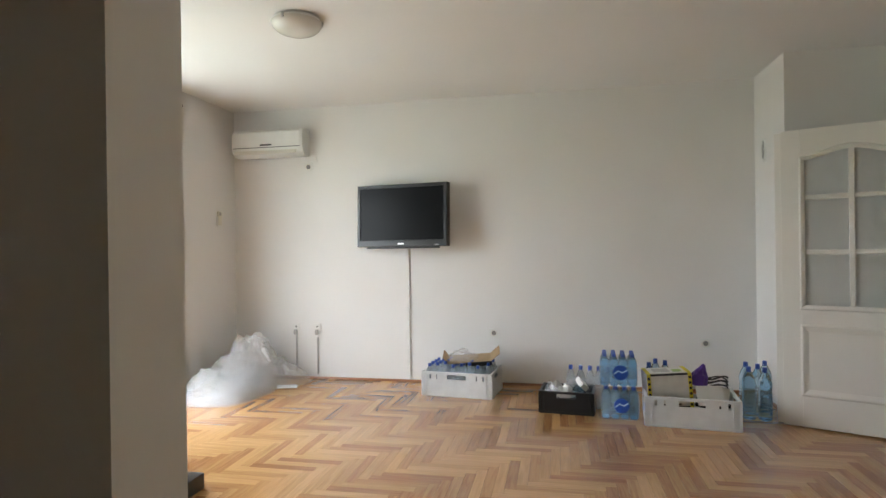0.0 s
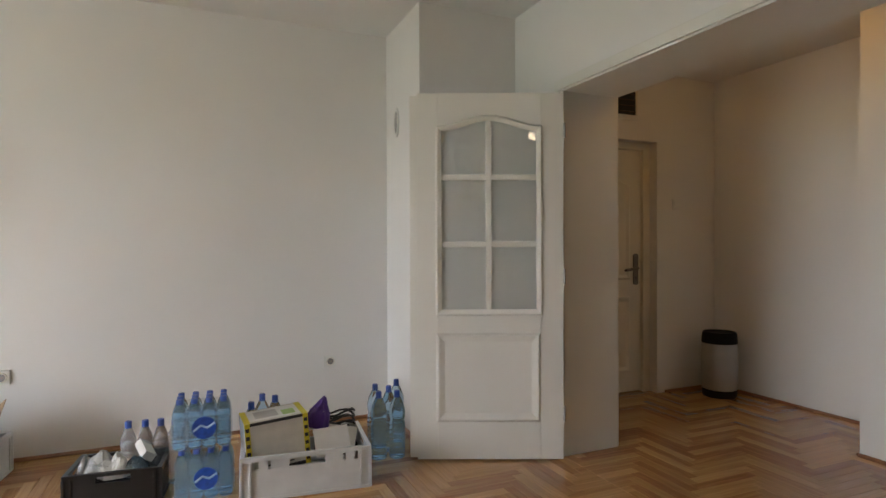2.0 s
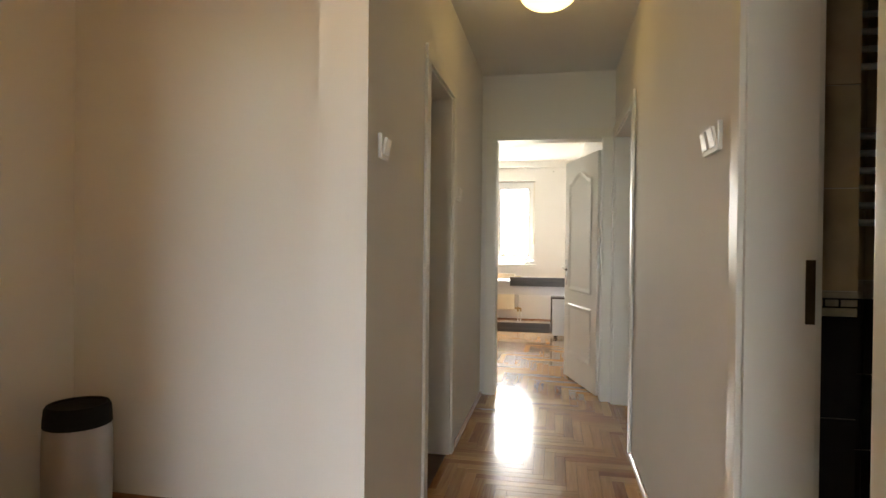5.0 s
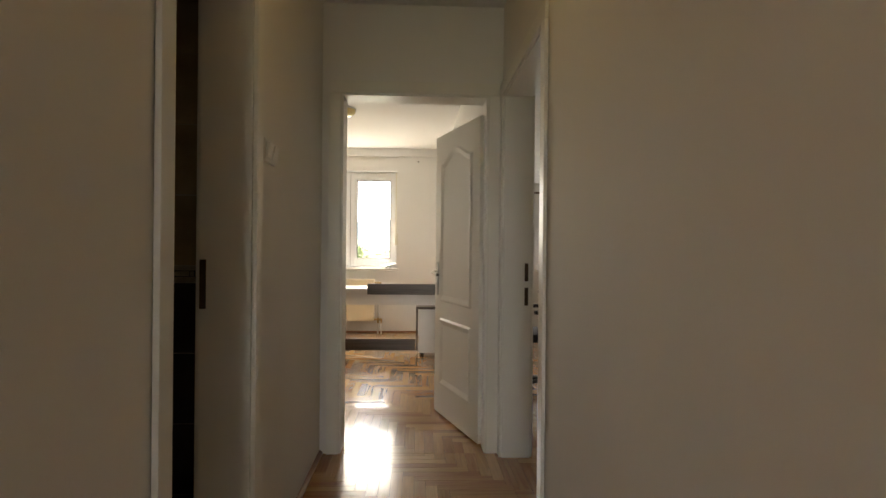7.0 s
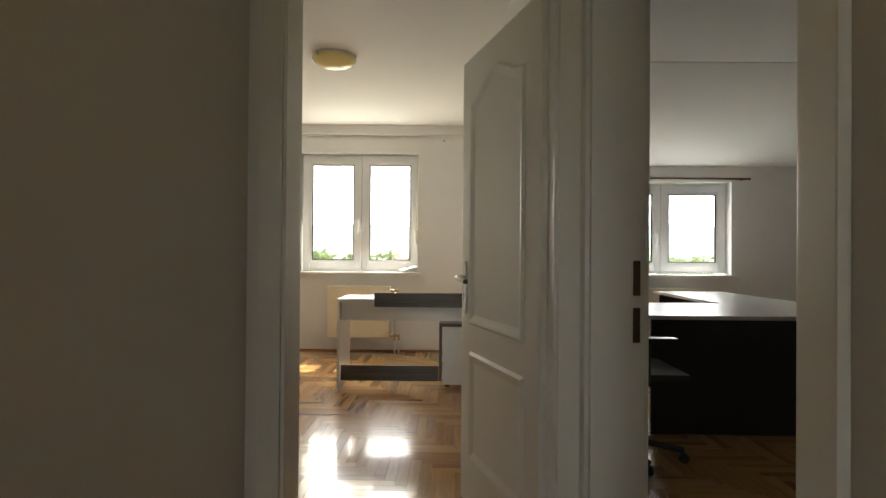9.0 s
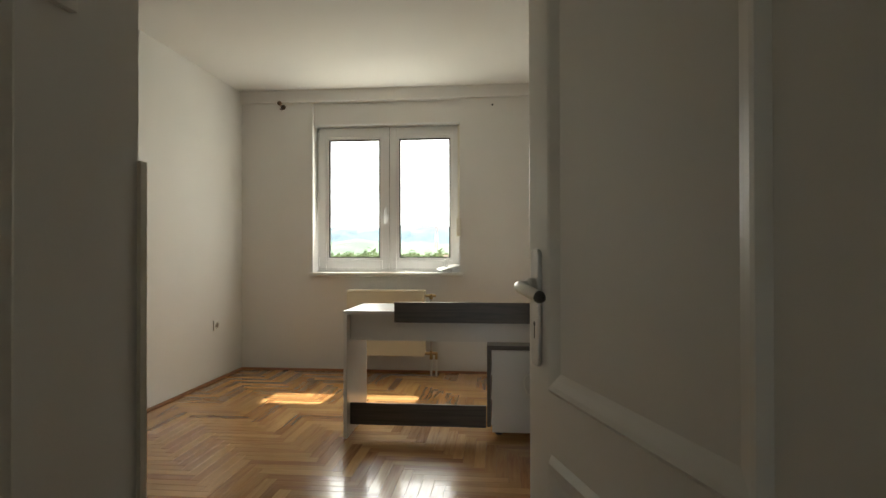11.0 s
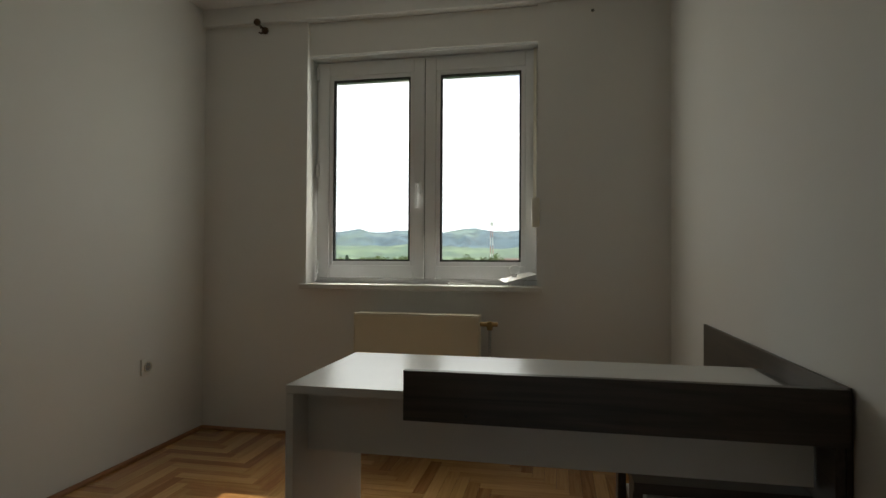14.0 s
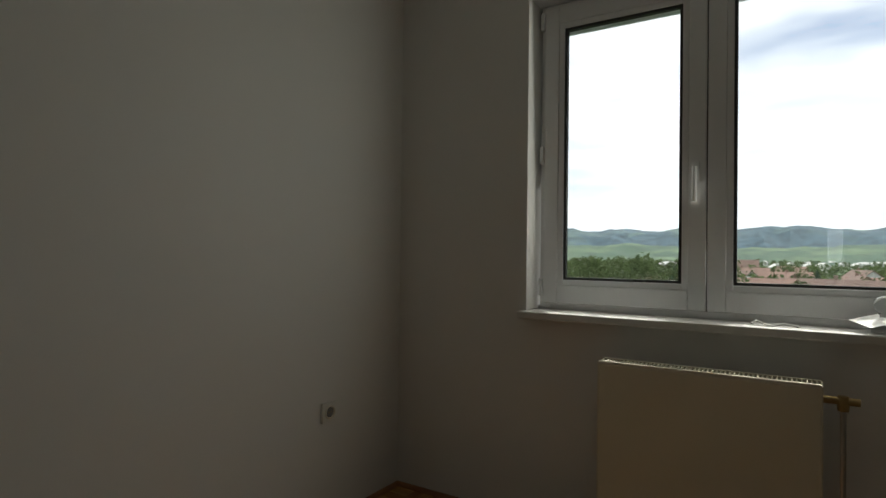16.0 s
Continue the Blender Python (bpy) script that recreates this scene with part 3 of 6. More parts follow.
def window_unit(name, y0, y1, z0, z1, xf, mid, label, sash=0.064, rail=0.078, bead=0.024):
    e = thing(name, label, "window")
    e["kind"] = "structure"
    d = 0.07
    for a, b, c, q in ((y0, z0, y0 + 0.05, z1), (y1 - 0.05, z0, y1, z1)):
        part("window_frame", box(xf, a, b, xf + d, c, q, 0.004), PVC, e)
    part("window_frame", box(xf + 0.001, y0 + 0.05, z0, xf + d, y1 - 0.05, z0 + 0.05), PVC, e)
    part("window_frame", box(xf + 0.001, y0 + 0.05, z1 - 0.05, xf + d, y1 - 0.05, z1), PVC, e)
    for s0, s1 in ((y0 + 0.02, mid - 0.002), (mid + 0.002, y1 - 0.02)):
        s = thing("sash", "", "")
        s.parent = e
        q0, q1, fx = z0 + 0.02, z1 - 0.02, xf - 0.018
        part("sash_stile", box(fx, s0, q0, fx + 0.06, s0 + sash, q1, 0.006), PVC, s)
        part("sash_stile", box(fx, s1 - sash, q0, fx + 0.06, s1, q1, 0.006), PVC, s)
        part("sash_rail", box(fx + 0.0008, s0 + sash, q0, fx + 0.06, s1 - sash, q0 + rail, 0.006), PVC, s)
        part("sash_rail", box(fx + 0.0008, s0 + sash, q1 - rail, fx + 0.06, s1 - sash, q1, 0.006), PVC, s)
        g = 0.011
        a0, a1, b0, b1 = s0 + sash, s1 - sash, q0 + rail, q1 - rail
        for bx_ in ((a0, b0, a0 + bead, b1), (a1 - bead, b0, a1, b1), (a0 + bead, b0, a1 - bead, b0 + bead), (a0 + bead, b1 - bead, a1 - bead, b1)):
            part("glazing_bead", box(fx + 0.007, bx_[0], bx_[1], fx + 0.04, bx_[2], bx_[3], 0.004), PVC, s)
        a0, a1, b0, b1 = a0 + bead, a1 - bead, b0 + bead, b1 - bead
        for bx_ in ((a0, b0, a0 + g, b1), (a1 - g, b0, a1, b1), (a0 + g, b0, a1 - g, b0 + g), (a0 + g, b1 - g, a1 - g, b1)):
            part("gasket", box(fx + 0.012, bx_[0], bx_[1], fx + 0.036, bx_[2], bx_[3]), GASKET, s)
        p = part("pane", box(fx + 0.022, a0 - 0.004, b0 - 0.004, fx + 0.026, a1 + 0.004, b1 + 0.004), GLASS, s)
        p.visible_shadow = False
    # solid dark strip stands in for the shade where the sashes meet
    part("sash_gap_shade", box(xf - 0.006, mid - 0.0045, z0 + 0.022, xf + 0.03, mid + 0.0045, z1 - 0.022), GASKET, e, "dark strip for the shade between the two sashes")
    # thin dark strips imitate the shadow gap between sash and frame
    for q in (z0 + 0.0195, z1 - 0.0195):
        part("rebate_shade", box(xf - 0.004, y0 + 0.02, q - 0.001, xf + 0.002, y1 - 0.02, q + 0.001), GUN, e)
    hz = z0 + (z1 - z0) * 0.40
    part("window_handle", joined(box(xf - 0.034, mid + 0.025, hz - 0.02, xf - 0.018, mid + 0.055, hz + 0.055, 0.004), tube([(xf - 0.03, mid + 0.04, hz + 0.03), (xf - 0.05, mid + 0.04, hz + 0.03), (xf - 0.055, mid + 0.04, hz), (xf - 0.055, mid + 0.04, hz - 0.10)], 0.009, 8)), PVC, e, "white plastic window handle", smooth=True)
    for z in (z0 + 0.05, z0 + (z1 - z0) * 0.47, z1 - 0.12):
        part("hinge", box(xf - 0.03, y0 + 0.004, z, xf - 0.012, y0 + 0.02, z + 0.075, 0.004), PVC, e)
        part("hinge", box(xf - 0.03, y1 - 0.02, z, xf - 0.012, y1 - 0.004, z + 0.075, 0.004), PVC, e)
    return e


w1 = window_unit("window_1", 3.492, 4.835, 0.897, 2.232, 12.185, 4.158, "white plastic double casement window, closed")
part("shutter_box_cover", box(12.085, WY0, 2.235, 12.11, WY1, WZ1 - 0.002), WALL, w1, "white painted shutter box cover")
part("shutter_box_ledge", box(12.095, WY0, 2.225, 12.19, WY1, 2.239), PVC, w1)
for k in range(6):
    part("shutter_slat", box(12.285, WY0 + 0.004, 2.118 + k * 0.034, 12.297, WY1 - 0.004, 2.149 + k * 0.034, 0.004), PVC, w1)
part("window_sill", box(12.005, 3.475, 0.858, 12.20, 4.865, 0.888, 0.006), paint("white_sill_laminate", (0.74, 0.73, 0.70), 0.3, vary=0.04, scale=4), w1, "white window sill")
part("shutter_strap", box(12.145, 3.512, 1.30, 12.15, 3.53, 2.22), PLASTIC_OLD, w1, "grey shutter strap")
part("sill_fillet", box(12.19, 3.505, 0.884, 12.25, 4.845, 0.905, 0.002), PVC, w1, "white plastic fillet below the frame")
part("strap_winder", box(12.04, 3.492, 1.21, 12.085, 3.535, 1.37, 0.012), PLASTIC_OLD, w1, "cream strap winder", smooth=True)
window_unit("window_2", 0.01, 1.49, 0.90, 1.92, 12.185, 0.75, "white plastic double casement window of the study")
structure("window_sill_study", box(11.99, -0.05, 0.86, 12.2, 1.55, 0.888, 0.005), PVC, "white window sill of the study", "window sill")

# balcony door frame and its fixed parts
bd = thing("window_3", "white plastic balcony door standing open with worn dark gasket", "balcony door")
bd["kind"] = "structure"
part("door_frame", box(-2.60, 4.62, 0.0, -2.53, 4.689, 2.285), PVC, bd)
part("door_frame", box(-2.60, 2.952, 0.0, -2.53, 3.02, 2.285), PVC, bd)
part("door_frame_head", box(-2.599, 3.02, 2.215, -2.53, 4.62, 2.285), PVC, bd)
part("threshold", box(-2.65, 2.952, 0.0, -2.39, 4.689, 0.035, 0.006), PVC, bd)
part("hinge_leaf_stile", box(-2.525, 4.60, 0.05, -2.36, 4.655, 2.25, 0.005), PVC, bd)
part("gasket", box(-2.357, 4.648, 0.05, -2.349, 4.660, 2.25), GUN, bd)
for z in (0.35, 1.1, 1.85):
    part("hinge", moved(lathe([(0, 0), (0.01, 0), (0.01, 0.09), (0, 0.09)], 8), pose(-2.36, 4.672, z)), PVC, bd)
# grey of the flat socket discs holds the shade of the recess
WELL_SHADE = paint("socket_well_shade", (0.24, 0.23, 0.22), 0.5, vary=0.1, scale=12)
GREYSTRIP = paint("grey_cable_strip", (0.45, 0.44, 0.42), 0.5, vary=0.1, scale=12)

# ---- fixtures on walls and ceilings ----
def socket(x, y, z, rz, label="white flush wall socket", cable=False, floor=0.0):
    e = thing("wall_socket", label, "socket", pose(x, y, z, 0, 0, rz))
    part("plate", box(-0.041, -0.012, -0.041, 0.041, 0.0, 0.041, 0.004), PLASTIC_W, e)
    part("insert", moved(lathe([(0.021, -0.0), (0.024, 0.006), (0.028, 0.006), (0.028, 0), (0, -0.0)], 20), pose(0, -0.012, 0, 90, 0, 0)), PLASTIC_OLD, e, smooth=True)
    part("well", moved(lathe([(0, 0.001), (0.0205, 0.001), (0.0205, -0.001)], 20), pose(0, -0.0125, 0, 90, 0, 0)), WELL_SHADE, e, "flat grey disc for the shade in the socket well")
    for s in (-1, 1):
        part("contact", box(s * 0.007 - 0.002, -0.0155, -0.002, s * 0.007 + 0.002, -0.0135, 0.002), BRASS, e)
    return e


socket(0.19, TVY, 0.47, 0)
socket(1.995, TVY, 0.41, 0)
socket(11.57, BL, 0.463, 0)
socket(-1.60, TVY, 2.06, 0)


def cable_duct(name, x, z0, z1, w, mat, label):
    return single(name, box(x - w / 2, TVY - 0.014, z0, x + w / 2, TVY - 0.0005, z1, 0.003), mat, label, "cable duct")


cable_duct("cable_duct", -0.617, 0.045, 1.29, 0.036, PLASTIC_W, "white plastic cable duct under the television")
cable_duct("cable_strip", -1.75, 0.045, 0.43, 0.014, GREYSTRIP, "thin grey cable strip down the wall")
cable_duct("cable_strip", -1.53, 0.045, 0.40, 0.014, GREYSTRIP, "thin grey cable strip down the wall")
for x in (-1.75, -1.53):
    e = thing("cable_outlet", "white antenna outlet with a plug in it", "socket", pose(x, TVY, 0.49))
    part("plate", box(-0.035, -0.014, -0.03, 0.035, 0, 0.045, 0.004), PLASTIC_W, e)
    part("plug", box(-0.012, -0.05, -0.06, 0.012, -0.006, -0.012, 0.005), GREYSTRIP, e, smooth=True)
    part("hole", moved(lathe([(0, 0.001), (0.008, 0.001), (0.008, 0)], 12), pose(0, -0.0142, 0.015, 90, 0, 0)), BLACKPL, e)


def television():
    e = thing("television", "black flat television hung on the wall", "television", pose(-0.625, TVY - 0.15, 1.27, -2, 0, -9))
    w, h = 0.90, 0.575
    part("casing", box(-w / 2, -0.02, 0, w / 2, 0.045, h, 0.008), BLACKPL, e, smooth=True)
    b = 0.032
    part("bezel", joined(box(-w / 2 + 0.002, -0.032, 0.002, w / 2 - 0.002, -0.018, 0.06, 0.005), box(-w / 2 + 0.002, -0.032, h - b, w / 2 - 0.002, -0.018, h - 0.002, 0.005), box(-w / 2 + 0.002, -0.032, 0.055, -w / 2 + b, -0.018, h - b + 0.004, 0.005), box(w / 2 - b, -0.032, 0.055, w / 2 - 0.002, -0.018, h - b + 0.004, 0.005)), BLACKPL, e, "glossy black bezel")
    part("screen", box(-w / 2 + b, -0.024, 0.06, w / 2 - b, -0.0195, h - b), SCREEN, e, "dark glass screen")
    part("badge", box(-0.03, -0.0335, 0.02, 0.03, -0.0318, 0.033), STEEL, e, "small silver badge")
    part("status_light", box(0.33, -0.0335, 0.012, 0.37, -0.0318, 0.018), STEEL, e)
    part("speaker_bar", box(-0.36, -0.015, -0.016, 0.36, 0.03, -0.001, 0.005), BLACKPL, e)
    part("wall_bracket", box(-0.10, 0.046, 0.1, 0.10, 0.128, 0.45), BLACKPL, e)


television()


def air_conditioner():
    e = thing("air_conditioner", "white wall air conditioner above the corner", "air conditioner", pose(-1.95, TVY, 2.16))
    w = 0.365
    side = [(0, 0.0), (-0.12, 0.0), (-0.175, 0.03), (-0.19, 0.09), (-0.19, 0.20), (-0.165, 0.245), (-0.12, 0.26), (0, 0.26)]
    bm = moved(prism(side, 2 * w), Matrix.Rotation(radians(-90), 4, 'Z'))
    bm = moved(bm, pose(-w, 0, 0))
    for v in bm.verts:
        v.co = Vector((v.co.x, v.co.y, v.co.z))
    xs = [v.co.y for v in bm.verts]
    if max(xs) > 0.01:
        bmesh.ops.scale(bm, vec=(1, -1, 1), verts=bm.verts)
    bmesh.ops.recalc_face_normals(bm, faces=bm.faces)
    bmesh.ops.bevel(bm, geom=list(bm.edges), offset=0.008, segments=2, affect='EDGES')
    part("body", bm, PLASTIC_W, e)
    part("front_panel", box(-w + 0.015, -0.197, 0.085, w - 0.015, -0.188, 0.225, 0.004), PLASTIC_W, e, "smooth white front panel")
    part("louvre", moved(box(-w + 0.03, -0.006, -0.03, w - 0.06, 0.003, 0.03, 0.002), pose(0, -0.180, 0.042, -28, 0, 0)), PLASTIC_OLD, e, "cream air outlet louvre")
    part("seam", box(-w + 0.02, -0.1925, 0.077, w - 0.02, -0.188, 0.082), GASKET, e)
    part("display", box(-0.06, -0.2, 0.094, 0.06, -0.1965, 0.108, 0.002), BLACKPL, e, "small dark display")
    c = single("power_cable", tube([(-1.5, 5.70, 2.17), (-1.5, 5.74, 2.10), (-1.58, 5.745, 2.11), (-1.60, 5.745, 2.09)], 0.004, 6), PLASTIC_W, "short white power cable under the air conditioner", "cable", smooth=True)


air_conditioner()

rc = thing("remote_control", "small grey remote in its white wall holder", "remote control", pose(L0, 5.46, 1.56, 0, 0, 90))
part("holder", box(-0.03, -0.02, -0.07, 0.03, 0, 0.02, 0.004), PLASTIC_W, rc)
part("body", box(-0.024, -0.026, -0.06, 0.024, -0.004, 0.07, 0.005), PLASTIC_OLD, rc)
part("display", box(-0.017, -0.0275, 0.03, 0.017, -0.0255, 0.06), GREYSTRIP, rc)
th = thing("wall_thermometer", "oval grey ornament with pale rim on the shaft wall", "thermometer", pose(2.40, 5.53, 2.0, 0, 0, -90))
OV = Matrix.Diagonal((0.55, 1, 1.25, 1))
part("rim", moved(lathe([(0, 0), (0.075, 0), (0.08, 0.008), (0.07, 0.014), (0.06, 0.010)], 28), Matrix.Rotation(radians(90), 4, 'X')), PLASTIC_W, th, m=OV, smooth=True)
part("dial", moved(lathe([(0.0601, 0.0095), (0, 0.0098)], 28), Matrix.Rotation(radians(90), 4, 'X')), paint("mottled_grey_print", (0.42, 0.43, 0.41), 0.4, vary=0.9, scale=60), th, "mottled grey dial", m=OV)


def dome_lamp(x, y, z, r, glass, label, h=0.09, lit=0.0, hue=(1, 0.72, 0.3)):
    e = thing("ceiling_lamp", label, "ceiling lamp", pose(x, y, z))
    part("base", lathe([(0, 0), (r * 0.92, 0), (r * 0.95, -0.012), (r * 0.9, -0.03), (0, -0.03)], 32), PLASTIC_W, e, smooth=True)
    prof = [(r, -0.022)] + [(r * math.cos(a), -0.022 - h * math.sin(a)) for a in (math.pi / 2 * k / 8 for k in range(9))]
    prof[-1] = (0, -0.022 - h)
    part("shade", lathe(prof, 36), glass, e, "domed opal glass shade", smooth=True)
    for k in range(3):
        a = 2.1 * k + 0.4
        part("clip", moved(box(-0.006, -0.004, -0.03, 0.006, 0.006, 0.0, 0.002), pose((r + 0.002) * math.cos(a), (r + 0.002) * math.sin(a), -0.008, 0, 0, math.degrees(a) + 90)), STEEL, e)
    if lit:
        lamp("lamp_light", 'POINT', lit, hue, pose(x, y, z - h - 0.09), radius=0.06)
    return e


OPAL = paint("opal_glass", (0.70, 0.68, 0.62), 0.15, vary=0.03, scale=5, bump=0.0)
OPALY = paint("cream_opal_glass", (0.80, 0.66, 0.30), 0.15, vary=0.03, scale=5, bump=0.0)
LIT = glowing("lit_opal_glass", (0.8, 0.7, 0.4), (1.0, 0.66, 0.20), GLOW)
dome_lamp(-0.75, 3.76, HIGH, 0.15, OPAL, "unlit white dome lamp on the living room ceiling", h=0.075)
dome_lamp(1.95, 1.15, HIGH, 0.15, LIT, "lit dome lamp on the living room ceiling", h=0.08, lit=LAMP_LIV, hue=(1, 0.8, 0.52))
dome_lamp(5.90, 3.235, LOWC, 0.15, LIT, "lit yellow dome lamp on the corridor ceiling", h=0.085, lit=LAMP_COR)
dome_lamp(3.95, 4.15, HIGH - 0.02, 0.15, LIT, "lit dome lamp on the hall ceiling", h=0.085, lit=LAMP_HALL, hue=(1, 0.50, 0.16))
dome_lamp(9.80, 4.0, BEDC, 0.16, OPALY, "unlit cream glass dome lamp on the bedroom ceiling", h=0.075)


def switch(x, y, z, rz, keys, label):
    e = thing("light_switch", label, "switch", pose(x, y, z, 0, 0, rz))
    w = 0.041
    for k in range(keys):
        cx = (k - (keys - 1) / 2) * 0.078
        part("plate", box(cx - w + 0.002, -0.014, -w, cx + w - 0.002, 0, w, 0.004), PLASTIC_W, e)
        part("rocker", moved(box(-0.027, -0.006, -0.027, 0.027, 0.004, 0.027, 0.003), pose(cx, -0.018, 0, 11, 0, 0)), PLASTIC_W, e)
    return e


switch(4.706, CL, 1.525, 0, 1, "white light switch on the corridor's corner")
switch(6.22, CL, 1.503, 0, 2, "double white light switch beside the washroom door")
switch(4.60, CR, 1.505, 180, 2, "double white light switch beside the bathroom door")
switch(7.83, 3.83, 1.485, 0, 1, "white light switch inside the bedroom door")
single("corner_guard", box(8.03, 3.818, 0.002, 8.05, 3.826, 1.236, 0.002), PLASTIC_OLD, "thin pale corner guard on the wall edge", "corner guard")
ic = thing("intercom_box", "white square junction cover beside the entrance door", "switch", pose(4.74, ENTY, 1.51))
part("plate", box(-0.042, -0.012, -0.042, 0.042, 0, 0.042, 0.005), PLASTIC_W, ic)
part("key", box(-0.028, -0.016, -0.028, 0.028, -0.011, 0.028, 0.003), PLASTIC_W, ic)

# vent over the entrance door
vg = thing("ventilation_grille", "dark open ventilation hole with white frame over the door", "vent", pose(4.17, ENTY, 2.30))
# thin black sheet on the wall stands for the shade inside the hole
part("opening", box(-0.15, -0.003, -0.11, 0.15, -0.001, 0.13), BLACKPL, vg, "black sheet for the shade in the hole")
for a in ((-0.17, -0.15, 0.17, -0.11), ):
    part("ledge", box(a[0], -0.018, a[1], a[2], -0.0005, a[3], 0.004), PLASTIC_W, vg)
part("frame_side", box(0.15, -0.012, -0.11, 0.165, -0.0005, 0.13, 0.003), OLDPAINT, vg)
part("frame_side", box(-0.165, -0.012, -0.11, -0.15, -0.0005, 0.13, 0.003), OLDPAINT, vg)
for k in range(5):
    part("slat", moved(box(-0.15, -0.012, -0.003, 0.15, -0.004, 0.003), pose(0, -0.002, -0.08 + k * 0.045, 25, 0, 0)), BRONZE, vg)

# pedal bin in the hall corner
SATIN = paint("satin_steel", (0.50, 0.49, 0.48), 0.5, metal=1.0, vary=0.06, scale=4, bump=0.03, fine=500)
MATTBLACK = paint("matt_black_plastic", (0.010, 0.010, 0.010), 0.65, vary=0.15, scale=8, bump=0.03, spec=0.2)
pb = thing("waste_bin", "round satin steel waste bin with black lid", "bin", pose(4.935, 5.175, 0.0))
part("base", lathe([(0, 0), (0.118, 0), (0.124, 0.008), (0.127, 0.03), (0.127, 0.056), (0.12, 0.06), (0, 0.06)], 40), MATTBLACK, pb, "black plastic base ring", smooth=True)
part("body", lathe([(0.120, 0.058), (0.128, 0.062), (0.132, 0.16), (0.133, 0.26), (0.131, 0.36), (0.127, 0.415), (0, 0.416)], 48), SATIN, pb, "satin steel body", smooth=True)
part("lid", lathe([(0.127, 0.416), (0.1295, 0.419), (0.128, 0.45), (0.124, 0.49), (0.117, 0.503), (0.108, 0.503), (0.104, 0.494), (0.06, 0.49), (0, 0.489)], 48), MATTBLACK, pb, "black plastic lid", smooth=True)

# curtain rod brackets


def rod_bracket(x, y, z, rz, label):
    e = thing("curtain_bracket", label, "bracket", pose(x, y, z, 0, 0, rz))
    part("rosette", moved(lathe([(0, 0), (0.022, 0), (0.022, 0.006), (0.012, 0.012), (0, 0.014)], 16), Matrix.Rotation(radians(90), 4, 'X')), BRONZE, e, smooth=True)
    part("arm", tube([(0, -0.01, 0), (0, -0.05, 0.004), (0, -0.085, 0.012)], 0.007, 8), BRONZE, e, smooth=True)
    part("ball", moved(lathe([(0.021 * math.sin(k * math.pi / 8), -0.021 * math.cos(k * math.pi / 8)) for k in range(9)], 14), pose(0, -0.095, 0.014)), BRONZE, e, smooth=True)
    part("ring", tube([(0.018 * math.cos(a), -0.045, -0.014 + 0.018 * math.sin(a)) for a in [k * math.pi / 6 - 2.6 for k in range(10)]], 0.005, 6), BRONZE, e, smooth=True)


rod_bracket(BW, 5.12, 2.398, -90, "dark bronze curtain rod bracket on the window wall")
rod_bracket(L0, 4.80, 2.46, 90, "dark bronze curtain rod bracket over the balcony door")
single("wall_plug", moved(lathe([(0, 0), (0.009, 0), (0.007, 0.004), (0, 0.005)], 12), pose(BW, 3.215, 2.37, 0, -90, 0)), GASKET, "small dark screw hole plug in the wall", "wall plug")

# ---- bedroom ----


